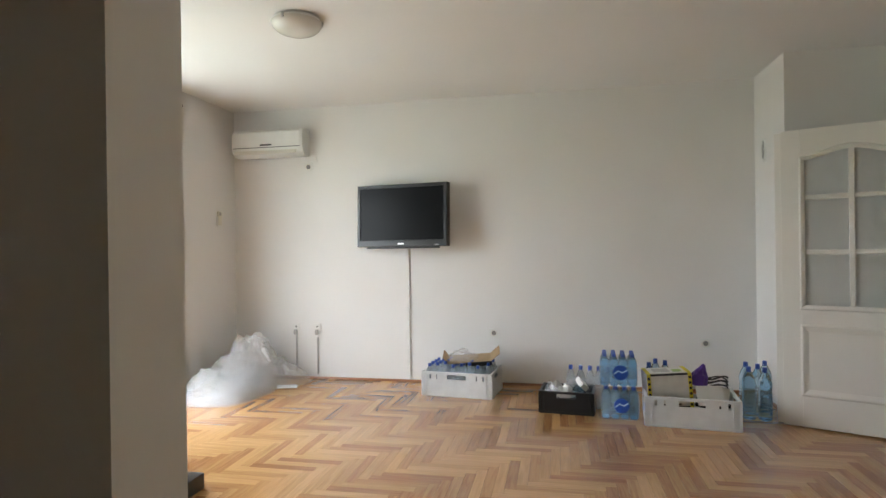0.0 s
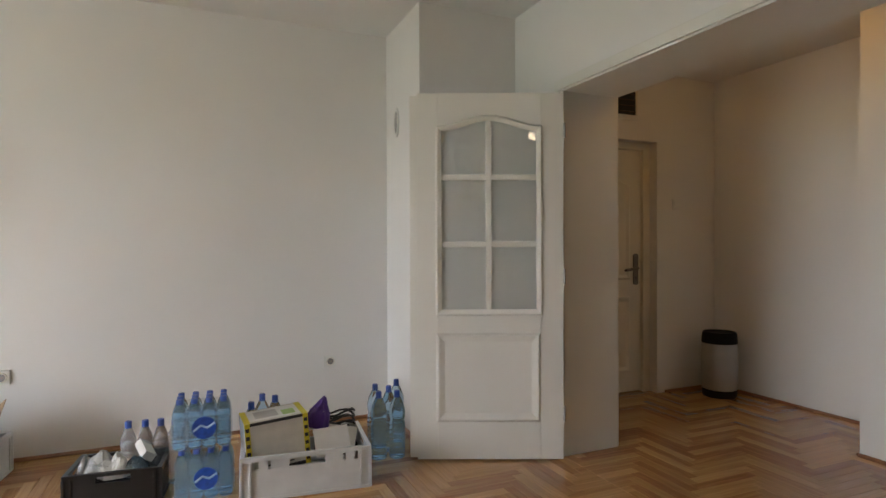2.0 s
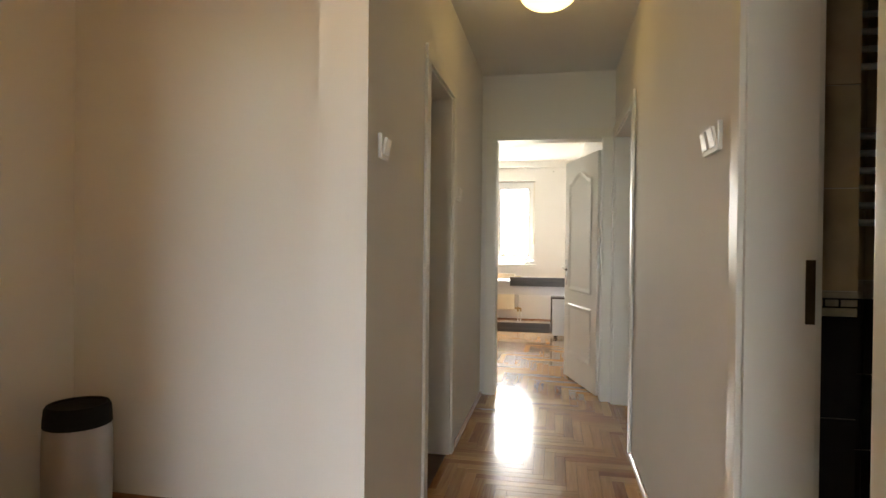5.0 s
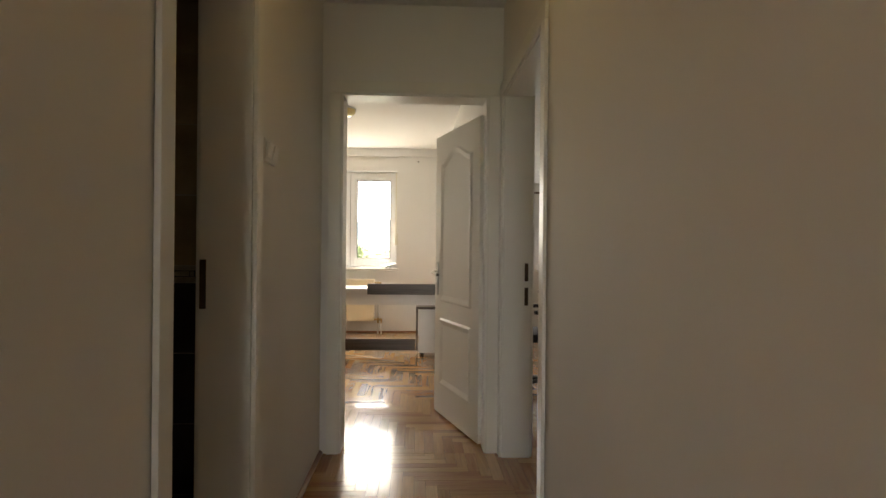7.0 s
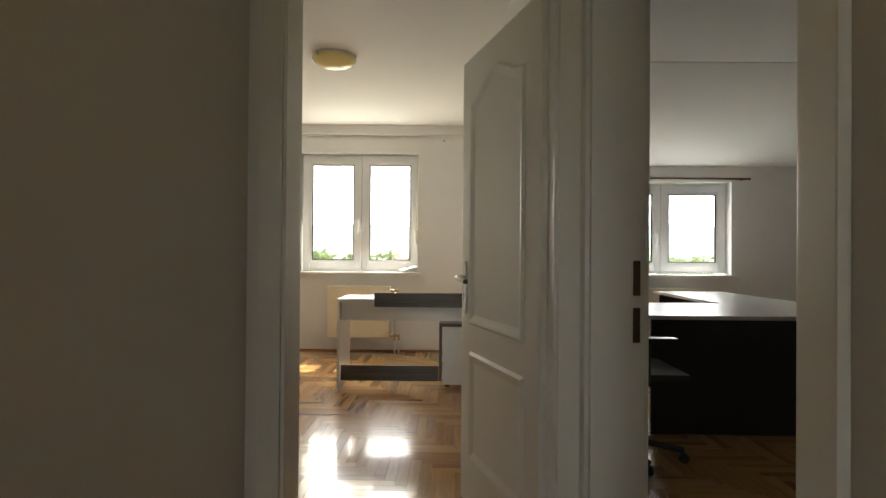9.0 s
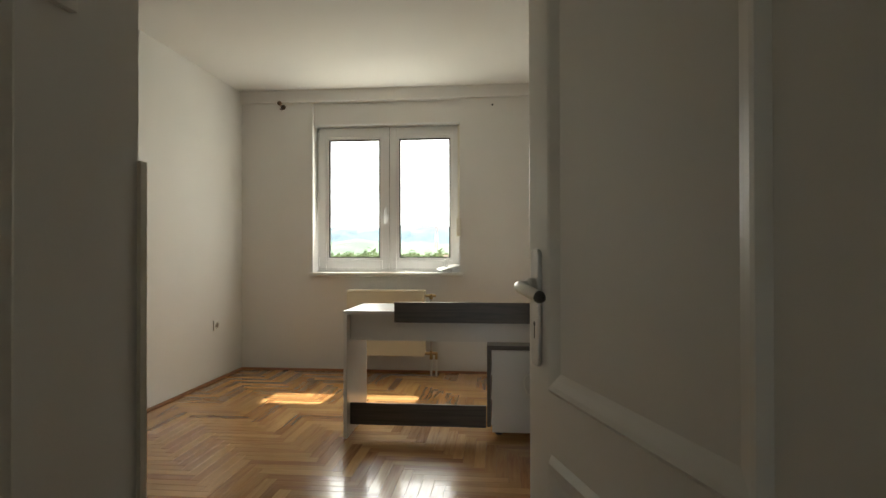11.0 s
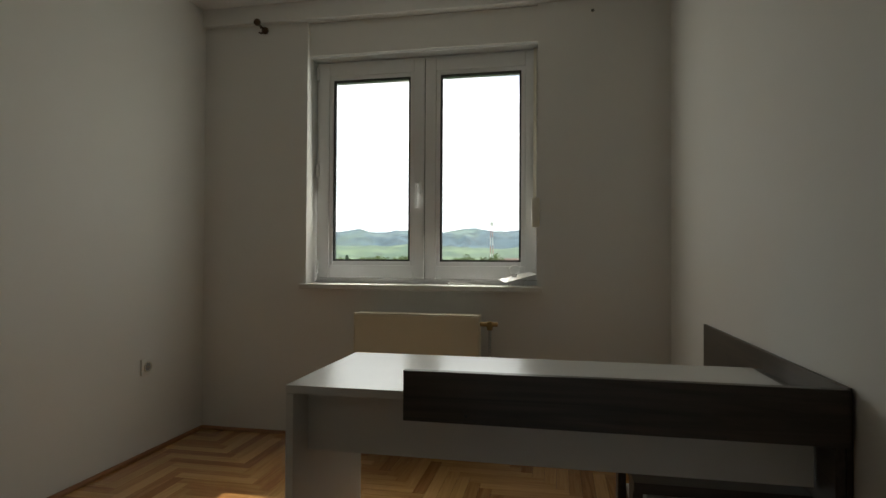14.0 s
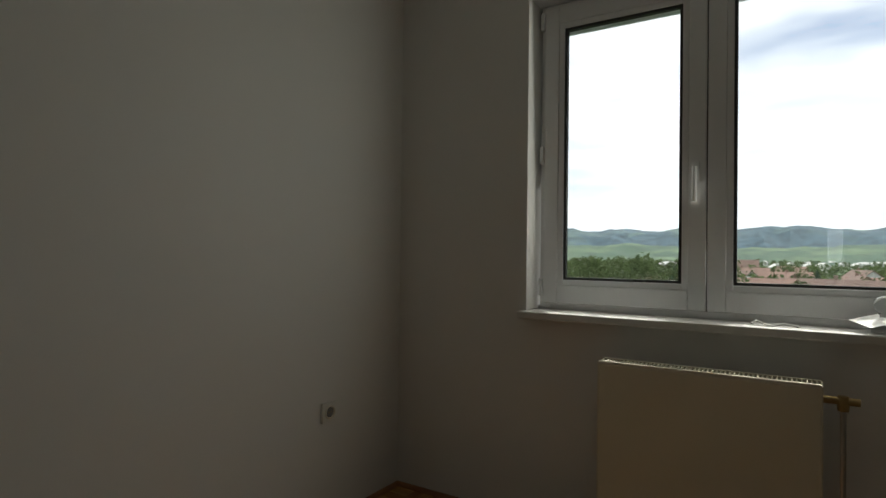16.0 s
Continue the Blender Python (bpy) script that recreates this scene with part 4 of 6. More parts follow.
def radiator(x, y0, y1, z0, z1, label):
    e = thing("radiator", label, "radiator")
    part("front_plate", box(x, y0, z0, x + 0.02, y1, z1 - 0.004, 0.006), RADIATOR, e)
    part("back_plate", box(x + 0.075, y0 + 0.01, z0 + 0.01, x + 0.09, y1 - 0.01, z1 - 0.01, 0.004), RADIATOR, e)
    part("side_cover", box(x + 0.004, y0 - 0.004, z0 + 0.02, x + 0.092, y0 + 0.0, z1, 0.001), RADIATOR, e)
    part("side_cover", box(x + 0.004, y1, z0 + 0.02, x + 0.092, y1 + 0.004, z1, 0.001), RADIATOR, e)
    part("top_edge", box(x + 0.002, y0, z1 - 0.004, x + 0.02, y1, z1 + 0.004), RADIATOR, e)
    part("top_edge", box(x + 0.076, y0, z1 - 0.004, x + 0.092, y1, z1 + 0.004), RADIATOR, e)
    part("core", box(x + 0.03, y0 + 0.02, z0 + 0.03, x + 0.066, y1 - 0.02, z1 - 0.04), GASKET, e, "dark inner fins")
    n = int((y1 - y0) / 0.0135)
    for i in range(n):
        y = y0 + 0.008 + i * (y1 - y0 - 0.016) / n
        part("grille_bar", box(x + 0.02, y, z1 - 0.002, x + 0.076, y + 0.005, z1 + 0.002), RADIATOR, e)
    part("hanger", box(x + 0.09, y0 + 0.1, z1 - 0.15, 12.058, y0 + 0.13, z1 - 0.1), STEEL, e)
    part("hanger", box(x + 0.09, y1 - 0.13, z1 - 0.15, 12.058, y1 - 0.1, z1 - 0.1), STEEL, e)
    yv = y0 - 0.055
    v = part("valve", joined(tube([(x + 0.05, y0 - 0.004, z1 - 0.045), (x + 0.05, yv, z1 - 0.045)], 0.012, 10), moved(lathe([(0, -0.03), (0.015, -0.03), (0.017, -0.01), (0.015, 0.015), (0, 0.018)], 12), pose(x + 0.05, yv, z1 - 0.045))), BRASS, e, "dull brass valve", smooth=True)
    part("valve_cap", moved(lathe([(0, 0), (0.012, 0), (0.012, 0.03), (0, 0.032)], 12), pose(x + 0.05, yv - 0.012, z1 - 0.045, 90, 0, 0)), BRASS, v, smooth=True)
    part("riser", tube([(x + 0.05, yv, z1 - 0.06), (x + 0.05, yv, z0 + 0.02)], 0.008, 8), STEEL, e, "grey riser pipe", smooth=True)
    part("valve", joined(tube([(x + 0.05, y0, z0 + 0.02), (x + 0.05, y0 - 0.11, z0 + 0.02)], 0.013, 10), tube([(x + 0.05, yv, z0 + 0.045), (x + 0.05, yv, z0 - 0.03)], 0.014, 10), tube([(x + 0.05, yv - 0.045, z0 + 0.03), (x + 0.05, yv - 0.045, z0 - 0.03)], 0.012, 10)), BRASS, e, "dull brass valve", smooth=True)
    for dy in (0, -0.045):
        part("floor_pipe", tube([(x + 0.05, yv + dy, z0 - 0.025), (x + 0.05, yv + dy, 0.0)], 0.009, 8), PLASTIC_W, e, "white floor pipe", smooth=True)
    return e


radiator(11.87, 3.80, 4.475, 0.175, 0.738, "cream enamelled panel radiator under the window")
radiator(11.87, 0.35, 1.15, 0.175, 0.738, "cream enamelled panel radiator under the study window")


def desk():
    e = thing("desk", "white writing desk with dark wood-grain boards", "desk")
    x0, x1, y0, y1, z = 10.218, 10.71, 2.835, 4.045, 0.733
    part("tabletop", box(x0, y0 + 0.02, z - 0.02, x1, y1, z, 0.0015), DESKW, e, "white melamine top with scuffs")
    part("leg_panel", box(x0, y1 - 0.02, 0.002, x1, y1 - 0.001, z - 0.021, 0.001), DESKW, e)
    part("apron", box(10.30, 2.86, 0.553, 10.318, y1 - 0.021, z - 0.021), DESKW, e)
    part("front_board", box(x0 - 0.024, y0, 0.672, x0 - 0.002, 3.745, 0.786, 0.0015), DARKWOODY, e, "dark wood-grain screen board")
    part("lower_board", box(10.288, 3.232, 0.065, 10.306, y1 - 0.021, 0.19, 0.0015), DARKWOODY, e, "dark wood-grain rail")
    part("side_panel", box(x0, y0 - 0.001, 0.002, x1, y0 + 0.018, z - 0.002, 0.001), DARKWOOD, e, "dark wood-grain side panel")
    part("screw_cap", moved(lathe([(0, 0), (0.004, 0), (0, 0.001)], 8), pose(x0 - 0.0245, 3.6, 0.69, 0, -90, 0)), GASKET, e)
    s = single("back_board", box(10.215, 2.823, 0.002, 11.345, 2.833, 0.786, 0.001), DARKWOOD, "tall dark wood-grain board standing against the wall", "board")
    p = thing("pedestal", "white pedestal cabinet with dark open shelves under the desk", "cabinet", pose(0, 0, 0))
    px0, px1, py0, py1 = 10.31, 10.71, 2.858, 3.228
    part("back_panel", box(px0, py0, 0.035, px0 + 0.016, py1 - 0.03, 0.50, 0.001), DESKW, p, "white back panel")
    part("top_board", box(px0 - 0.002, py0, 0.505, px1, py1, 0.53, 0.0015), DARKWOODY, p)
    part("side_board", box(px0 + 0.018, py1 - 0.022, 0.06, px0 + 0.09, py1, 0.503, 0.001), DARKWOOD, p)
    part("side_board", box(px1 - 0.06, py1 - 0.022, 0.06, px1, py1, 0.503, 0.001), DARKWOOD, p)
    part("side_board", box(px0 + 0.018, py0, 0.06, px1, py0 + 0.018, 0.503, 0.001), DESKW, p)
    for zz in (0.07, 0.22, 0.36):
        part("shelf", box(px0 + 0.018, py0 + 0.02, zz, px1, py1 - 0.024, zz + 0.016), DESKW, p)
    for cx, cy in ((10.40, 2.9), (10.66, 2.9), (10.40, 3.16), (10.66, 3.16)):
        part("castor", lathe([(0, 0), (0.02, 0), (0.025, 0.02), (0.02, 0.045), (0.008, 0.05), (0.008, 0.062), (0, 0.062)], 12), BLACKPL, p, m=pose(cx, cy, 0.0), smooth=True)


desk()


BOARDW = paint("whiteboard_enamel", (0.80, 0.81, 0.82), 0.25, vary=0.04, scale=3, bump=0.01)


def whiteboard():
    e = thing("whiteboard", "white writing board with aluminium frame leaning on the wall", "whiteboard", pose(8.83, 2.975, 0.004, 9.0, 0, 0))
    w, h = 0.575, 0.865
    m = BOARDW
    part("surface", box(0.002, -0.012, 0.006, w - 0.002, 0.0, h - 0.006), m, e, "matt white writing surface")
    a = 0.013
    for b in ((-0.0, 0, 0.0 + a, h), (w - a, 0, w, h)):
        part("frame_rail", box(b[0], -0.015, b[1], b[2], 0.008, b[3], 0.003), STEEL, e)
    part("frame_rail", box(a, -0.015, h - a, w - a, 0.008, h, 0.003), PLASTIC_W, e)
    part("frame_rail", box(a, -0.015, 0, w - a, 0.008, a, 0.003), STEEL, e)
    for x in (0.0, w - 0.02):
        for z in (0, h - 0.02):
            part("corner_cap", box(x - 0.002, -0.017, z - 0.002, x + 0.022, 0.010, z + 0.022, 0.004), BLACKPL, e, "black plastic corner cap")
    part("clamp", box(w - 0.006, -0.02, h * 0.55, w + 0.012, 0.014, h * 0.60, 0.004), STEEL, e)


whiteboard()


single("loose_cable", tube(smooth_line([(9.85, 2.826, 0.561), (9.85, 2.93, 0.556), (9.85, 2.995, 0.51), (9.86, 3.034, 0.44), (9.87, 3.022, 0.375), (9.87, 2.97, 0.338), (9.86, 2.922, 0.348), (9.85, 2.911, 0.395), (9.84, 2.942, 0.444), (9.84, 2.99, 0.470), (9.84, 3.03, 0.455), (9.83, 3.037, 0.42), (9.83, 3.018, 0.365)]), 0.003, 8), PLASTIC_W, "thin white cable looping out of the wall", "cable", smooth=True)

# on the sill
bl = thing("bulb_package", "clear light bulb in its opened blister card", "package", pose(12.09, 3.63, 0.888, 0, 0, 25))
part("card", moved(joined(box(-0.06, -0.11, 0, 0.06, 0.075, 0.0015), box(-0.045, -0.085, 0.0016, -0.01, -0.02, 0.002)), pose(0, 0, 0.045, -14, -6, 0)), paint("printed_card", (0.82, 0.82, 0.80), 0.5, vary=0.22, scale=40), bl, "white printed card")
part("blister", moved(lathe([(0, 0.0), (0.045, 0.0), (0.042, 0.03), (0.03, 0.045), (0, 0.05)], 20), pose(0.0, -0.01, 0.0, 0, 0, 0)), clear("blister_plastic", (0.95, 0.97, 0.98), rough=0.08, ior=1.5, alpha=0.22, trans=0.0), bl, "clear plastic blister", smooth=True)
part("bulb", moved(lathe([(0, 0)] + [(0.03 * math.sin(a), 0.03 - 0.03 * math.cos(a)) for a in [k * 0.25 for k in range(1, 10)]] + [(0.014, 0.062), (0.013, 0.085), (0, 0.088)], 20), pose(0.0, 0.0, 0.118, 180, 0, 0)), clear("bulb_glass", (0.93, 0.94, 0.94), ior=1.45), bl, "clear glass bulb", smooth=True)
single("plastic_clip", tube([(12.07, 3.86, 0.893), (12.08, 3.90, 0.897), (12.06, 3.95, 0.892), (12.075, 3.985, 0.905), (12.06, 4.0, 0.895)], 0.005, 6), PLASTIC_W, "small bent white plastic strip on the sill", "strip", smooth=True)

# ---- living room clutter ----
PET = clear("blue_bottle_plastic", (0.62, 0.83, 0.99), rough=0.05, ior=1.2, trans=0.96)
PETC = clear("clear_bottle_plastic", (0.82, 0.88, 0.94), rough=0.10, ior=1.15, trans=0.75)
CAP = paint("blue_cap_plastic", (0.02, 0.07, 0.36), 0.35, vary=0.1, scale=20)
FILM = clear("crumpled_clear_film", (0.95, 0.96, 0.98), rough=0.12, ior=1.6, alpha=0.25, trans=0.0)
WRAP = clear("shrink_wrap", (0.75, 0.86, 1.0), rough=0.08, ior=1.15, alpha=0.22, trans=0.5)
CARDB = paint("brown_cardboard", (0.36, 0.25, 0.14), 0.8, vary=0.12, scale=12, bump=0.1)
CARDW = paint("pale_printed_carton", (0.55, 0.52, 0.46), 0.6, vary=0.10, scale=14, bump=0.05)
YELLOW = paint("yellow_print", (0.62, 0.52, 0.03), 0.55, vary=0.10, scale=30)
BLACKP = paint("black_print", (0.02, 0.02, 0.02), 0.5, vary=0.2, scale=30)
PURPLE = paint("purple_foil", (0.09, 0.03, 0.30), 0.3, vary=0.25, scale=25, bump=0.1)
PAPER = paint("white_paper", (0.72, 0.71, 0.68), 0.7, vary=0.05, scale=10, bump=0.05)
GREENPR = paint("pale_green_print", (0.35, 0.50, 0.18), 0.55, vary=0.2, scale=30)


LABELB = paint("blue_label_print", (0.02, 0.09, 0.48), 0.35, vary=0.35, scale=40)
PALEB = paint("pale_blue_print", (0.40, 0.58, 0.80), 0.35, vary=0.2, scale=40)


def bottle_mesh(h, r):
    """A ribbed water bottle with a waist."""
    prof = [(0, 0.004), (r * 0.7, 0.0), (r * 0.95, 0.006)]
    for k in range(7):
        z = 0.06 * h + k * 0.07 * h
        prof += [(r, z), (r, z + 0.035 * h), (r * 0.95, z + 0.05 * h)]
    prof += [(r * 0.88, 0.57 * h), (r, 0.63 * h), (r, 0.70 * h), (r * 0.85, 0.78 * h), (r * 0.5, 0.88 * h), (r * 0.36, 0.91 * h), (r * 0.36, 0.945 * h), (0, 0.945 * h)]
    return lathe(prof, 14)


MB = {k: mesh_of("bottle_body", bottle_mesh(*v), m, True) for k, v, m in (("small", (0.232, 0.032), PET), ("clear", (0.25, 0.032), PETC), ("large", (0.375, 0.046), PET), ("grey", (0.325, 0.036), PETC))}
MC = {k: mesh_of("cap", lathe([(0, 0.90 * h), (cr, 0.90 * h), (cr, 0.985 * h), (cr * 0.9, h), (0, h)], 12), CAP, True) for k, h, cr in (("small", 0.232, 0.0145), ("clear", 0.25, 0.0145), ("large", 0.375, 0.016), ("grey", 0.325, 0.016))}


def bottle(kind, x, y, z, parent=None, label="blue tinted plastic water bottle with blue cap", tilt=0.0, rz=0.0, group="water bottles"):
    b = new("bottle", MB[kind])
    b.matrix_basis = pose(x, y, z, tilt, 0, rz)
    if parent:
        b.parent = parent
    else:
        tagged(b, label, "bottle", group)
    c = new("cap", MC[kind])
    c.parent = b
    return b


def bottle_pack(x, y, z, rz, label):
    e = thing("bottle_pack", label, "bottle pack", pose(x, y, z, 0, 0, rz), group="shrink-wrapped bottle packs")
    d = 0.064
    for i in range(4):
        for j in range(3):
            bottle("small", (i - 1.5) * d, (j - 1) * d, 0.003, e)
    n, hx, hy = 40, 0.135, 0.103
    bm = bmesh.new()
    rings = []
    for z_, s in ((0.0, 1.0), (0.07, 1.02), (0.15, 1.0), (0.185, 0.93), (0.20, 0.72)):
        ring = []
        for k in range(n):
            a = 2 * math.pi * k / n
            c, sn = math.cos(a), math.sin(a)
            q = max(abs(c), abs(sn)) ** 0.75
            j = 1 + 0.02 * noise.noise((c * 3 + x * 9, sn * 3, z_ * 20 + z))
            ring.append(bm.verts.new((hx * s * c / q * j, hy * s * sn / q * j, z_)))
        rings.append(ring)
    for a, b in zip(rings, rings[1:]):
        for k in range(n):
            bm.faces.new((a[k], a[(k + 1) % n], b[(k + 1) % n], b[k]))
    part("shrink_wrap", bm, WRAP, e, "clear shrink wrap")
    # one oval print with a pale swirl across it
    oval = moved(lathe([(0, 0), (0.052, 0), (0.052, 0.002), (0, 0.002)], 28), Matrix.Rotation(radians(90), 4, 'X'))
    pr = part("label_print", oval, LABELB, e, "blue oval label print", m=pose(0.012, -0.107, 0.105))
    part("swirl", tube([(-0.046, -0.003, -0.012), (-0.015, -0.003, 0.012), (0.015, -0.003, 0.0), (0.046, -0.003, 0.02)], 0.006, 6), PALEB, pr, "pale swirl", smooth=True)
    return e


bottle_pack(1.205, 4.915, 0.0, -5, "lower shrink-wrapped pack of blue water bottles")
bottle_pack(1.195, 4.92, 0.236, -3, "upper shrink-wrapped pack of blue water bottles")
for i, x in enumerate((0.86, 0.935, 1.005, 1.07)):
    bottle("grey", x, 5.13 - 0.01 * i, 0.0, label="clear plastic water bottle with blue cap", rz=i * 40)
for x, y in ((1.43, 5.05), (1.56, 5.14), (1.50, 5.20)):
    bottle("large", x, y, 0.0, rz=x * 300)
for x, y, k in ((2.10, 4.99, "large"), (2.19, 5.09, "large"), (2.13, 5.16, "large"), (2.28, 5.22, "large"), (2.20, 4.97, "large")):
    bottle(k, x, y, 0.0, rz=x * 500, label="large blue tinted plastic water bottle with blue cap")


def crate(name, x, y, rz, label, w=0.60, d=0.40, h=0.205, mat=None, slots=True):
    """An open stacking crate with slotted rim, ribs and a floor."""
    mat = mat or CRATE
    e = thing(name, label, "crate", pose(x, y, 0.0, 0, 0, rz))
    t = 0.012

    def side(length, nm, m):
        bs = [box(0, 0, 0.0, length, t, h * 0.70), box(-0.004, -0.006, h * 0.90, length + 0.004, t + 0.002, h, 0.003)]
        cuts = [(0.10, 0.13), (0.20, 0.22), (0.36, 0.64), (0.78, 0.80), (0.87, 0.90)] if length > 0.5 else [(0.32, 0.68)]
        a = 0.0
        for c0, c1 in cuts + [(1.0, 1.0)]:
            bs.append(box(a * length, 0.0005, h * 0.70, c0 * length, t - 0.0005, h * 0.902))
            a = c1
        for q in (0.0, 0.07, 0.93, 1.0):
            bs.append(box(q * length - 0.006, -0.007, 0.004, q * length + 0.006, 0.001, h * 0.9, 0.002))
        bs.append(box(0.0, -0.005, 0.0, length, 0.0, 0.014, 0.002))
        part(nm, joined(*bs), mat, e, m=m)
    side(w, "long_side", pose(0, 0, 0))
    side(w, "long_side", pose(w, d, 0, 0, 0, 180))
    side(d, "short_side", pose(w, 0, 0, 0, 0, 90))
    side(d, "short_side", pose(0, d, 0, 0, 0, -90))
    part("bottom", box(0.01, 0.01, 0.004, w - 0.01, d - 0.01, 0.014), mat, e)
    return e


C1 = pose(-0.374, 5.29, 0, 0, 0, -6.6)
crate("plastic_crate", -0.374, 5.29, -6.6, "pale grey plastic crate full of small water bottles")
for i in range(8):
    for j in range(4):
        p = C1 @ Vector((0.05 + i * 0.071, 0.05 + j * 0.085, 0.0))
        if (i + j) % 9 != 7:
            bottle("clear", p.x, p.y, 0.016 + 0.012 * ((i * 7 + j * 3) % 3), label="small clear water bottle with blue cap standing in the crate", group="bottles in the crate")
tray = thing("cardboard_tray", "open brown cardboard lid lying on the bottles", "cardboard", C1 @ pose(0.33, 0.20, 0.285, 7, -4, 14))
part("sheet", box(-0.15, -0.11, 0, 0.22, 0.12, 0.004), CARDB, tray)
part("flap", moved(box(0, -0.11, 0, 0.10, 0.12, 0.004), pose(0.22, 0, 0.002, 0, -38, 0)), CARDB, tray, "raised flap")
part("flap", moved(box(-0.07, -0.11, 0, 0, 0.12, 0.004), pose(-0.15, 0, 0.002, 0, 52, 0)), CARDB, tray, "raised flap")
part("edge_strip", box(0.0, -0.118, -0.03, 0.22, -0.112, 0.005), BLACKP, tray, "dark edge strip")


def crumple(name, cx, cy, z0, sx, sy, sz, seed, mat, label, category, n=26, rough=0.35):
    """A crumpled heap: a mound broken into sharp folds."""
    bm = bmesh.new()
    grid = []
    for i in range(n + 1):
        row = []
        for j in range(n + 1):
            u, v = 2 * i / n - 1, 2 * j / n - 1
            q = max(abs(u), abs(v))
            a = math.atan2(v, u)
            rr = q * (1 + 0.18 * noise.noise((math.cos(a) * 2 + seed, math.sin(a) * 2, seed)))
            x, y = rr * math.cos(a), rr * math.sin(a)
            hgt = max(0.0, 1 - q * q) ** 0.6
            f = noise.noise((x * 2.2 + seed, y * 2.2, seed * 1.7)) + 0.5 * (0.5 - abs(noise.noise((x * 6 + seed, y * 6, 1.7))))
            hgt *= 0.75 + 0.6 * f
            k = 0.10 * noise.noise((x * 5, y * 5 + seed, 3.1)), 0.10 * noise.noise((x * 5 + 9, y * 5, seed))
            row.append(bm.verts.new((cx + sx * (x + k[0] * (1 - q)), cy + sy * (y + k[1] * (1 - q)), z0 + sz * max(0.0, hgt) + 0.003)))
        grid.append(row)
    for i in range(n):
        for j in range(n):
            bm.faces.new((grid[i][j], grid[i + 1][j], grid[i + 1][j + 1]))
            bm.faces.new((grid[i][j], grid[i + 1][j + 1], grid[i][j + 1]))
    return bm


film = thing("plastic_film_heap", "crumpled heap of clear plastic film by the balcony door", "plastic film")


def film_sheet(cx, cy, sx, sy, peak, seed, lean=0.0, n=38):
    """A loose sheet of film thrown over itself: broad billows, sharp creases, a ragged hem."""
    bm = bmesh.new()
    grid = []
    for i in range(n + 1):
        row = []
        for j in range(n + 1):
            u, v = 2 * i / n - 1, 2 * j / n - 1
            q = max(abs(u), abs(v))
            a = math.atan2(v, u)
            r = q * (1 + 0.22 * noise.noise((math.cos(a) * 1.6 + seed, math.sin(a) * 1.6, seed)))
            x, y = r * math.cos(a), r * math.sin(a)
            env = max(0.0, 1 - q ** 2.2) ** 0.7
            big = 0.72 + 0.42 * noise.noise((x * 1.3 + seed, y * 1.3, seed * 1.7)) + lean * y
            crease = 0.26 * (1 - 2.6 * abs(noise.noise((x * 2.9 + seed * 3, y * 2.9, 0.7)))) + 0.15 * (1 - 2.6 * abs(noise.noise((x * 6.5 + seed, y * 6.5, 2.1)))) + 0.04 * (1 - 2.6 * abs(noise.noise((x * 14 + seed, y * 14, 5.1))))
            h = max(0.0, env * (big + crease * 0.8))
            k = 0.9 * (1 - q) * noise.noise((x * 2.4, y * 2.4 + seed, 3.1)), 0.5 * (1 - q) * noise.noise((x * 2.4 + 9, y * 2.4, seed))
            row.append(bm.verts.new((cx + sx * (x + 0.3 * k[0]), cy + sy * (y + 0.3 * k[1]), 0.003 + peak * h)))
        grid.append(row)
    for i in range(n):
        for j in range(n):
            bm.faces.new((grid[i][j], grid[i + 1][j], grid[i + 1][j + 1]))
            bm.faces.new((grid[i][j], grid[i + 1][j + 1], grid[i][j + 1]))
    return bm


for cx, cy, sx, sy, pk, sd_, ln in ((-2.06, 5.12, 0.33, 0.42, 0.31, 1.3, 0.15), (-2.02, 5.02, 0.33, 0.34, 0.20, 4.1, 0.1), (-2.00, 5.36, 0.30, 0.30, 0.44, 7.7, 0.2), (-1.84, 5.52, 0.32, 0.21, 0.22, 2.9, 0.0), (-2.10, 4.90, 0.27, 0.24, 0.26, 9.4, 0.0), (-2.03, 5.22, 0.31, 0.34, 0.33, 12.2, 0.3), (-1.95, 5.15, 0.25, 0.36, 0.18, 15.6, 0.0)):
    part("film_fold", film_sheet(cx, cy, sx, sy, pk, sd_, ln), FILM, film)
single("paper_scrap", moved(box(-0.09, -0.05, 0, 0.09, 0.05, 0.002), pose(-1.66, 5.36, 0.012, 4, 3, 25)), PAPER, "white paper scrap lying on the floor", "paper")
single("yellow_scrap", moved(box(-0.06, -0.02, 0, 0.06, 0.02, 0.002), pose(-1.78, 5.31, 0.006, 2, 2, 40)), YELLOW, "small yellow scrap lying on the floor", "scrap")
single("plastic_bag", crumple("b", -0.06, 5.44, 0.285, 0.15, 0.11, 0.09, 5.5, FILM, "", "", 18, 0.6), FILM, "clear crumpled plastic bag on the crate", "plastic bag")

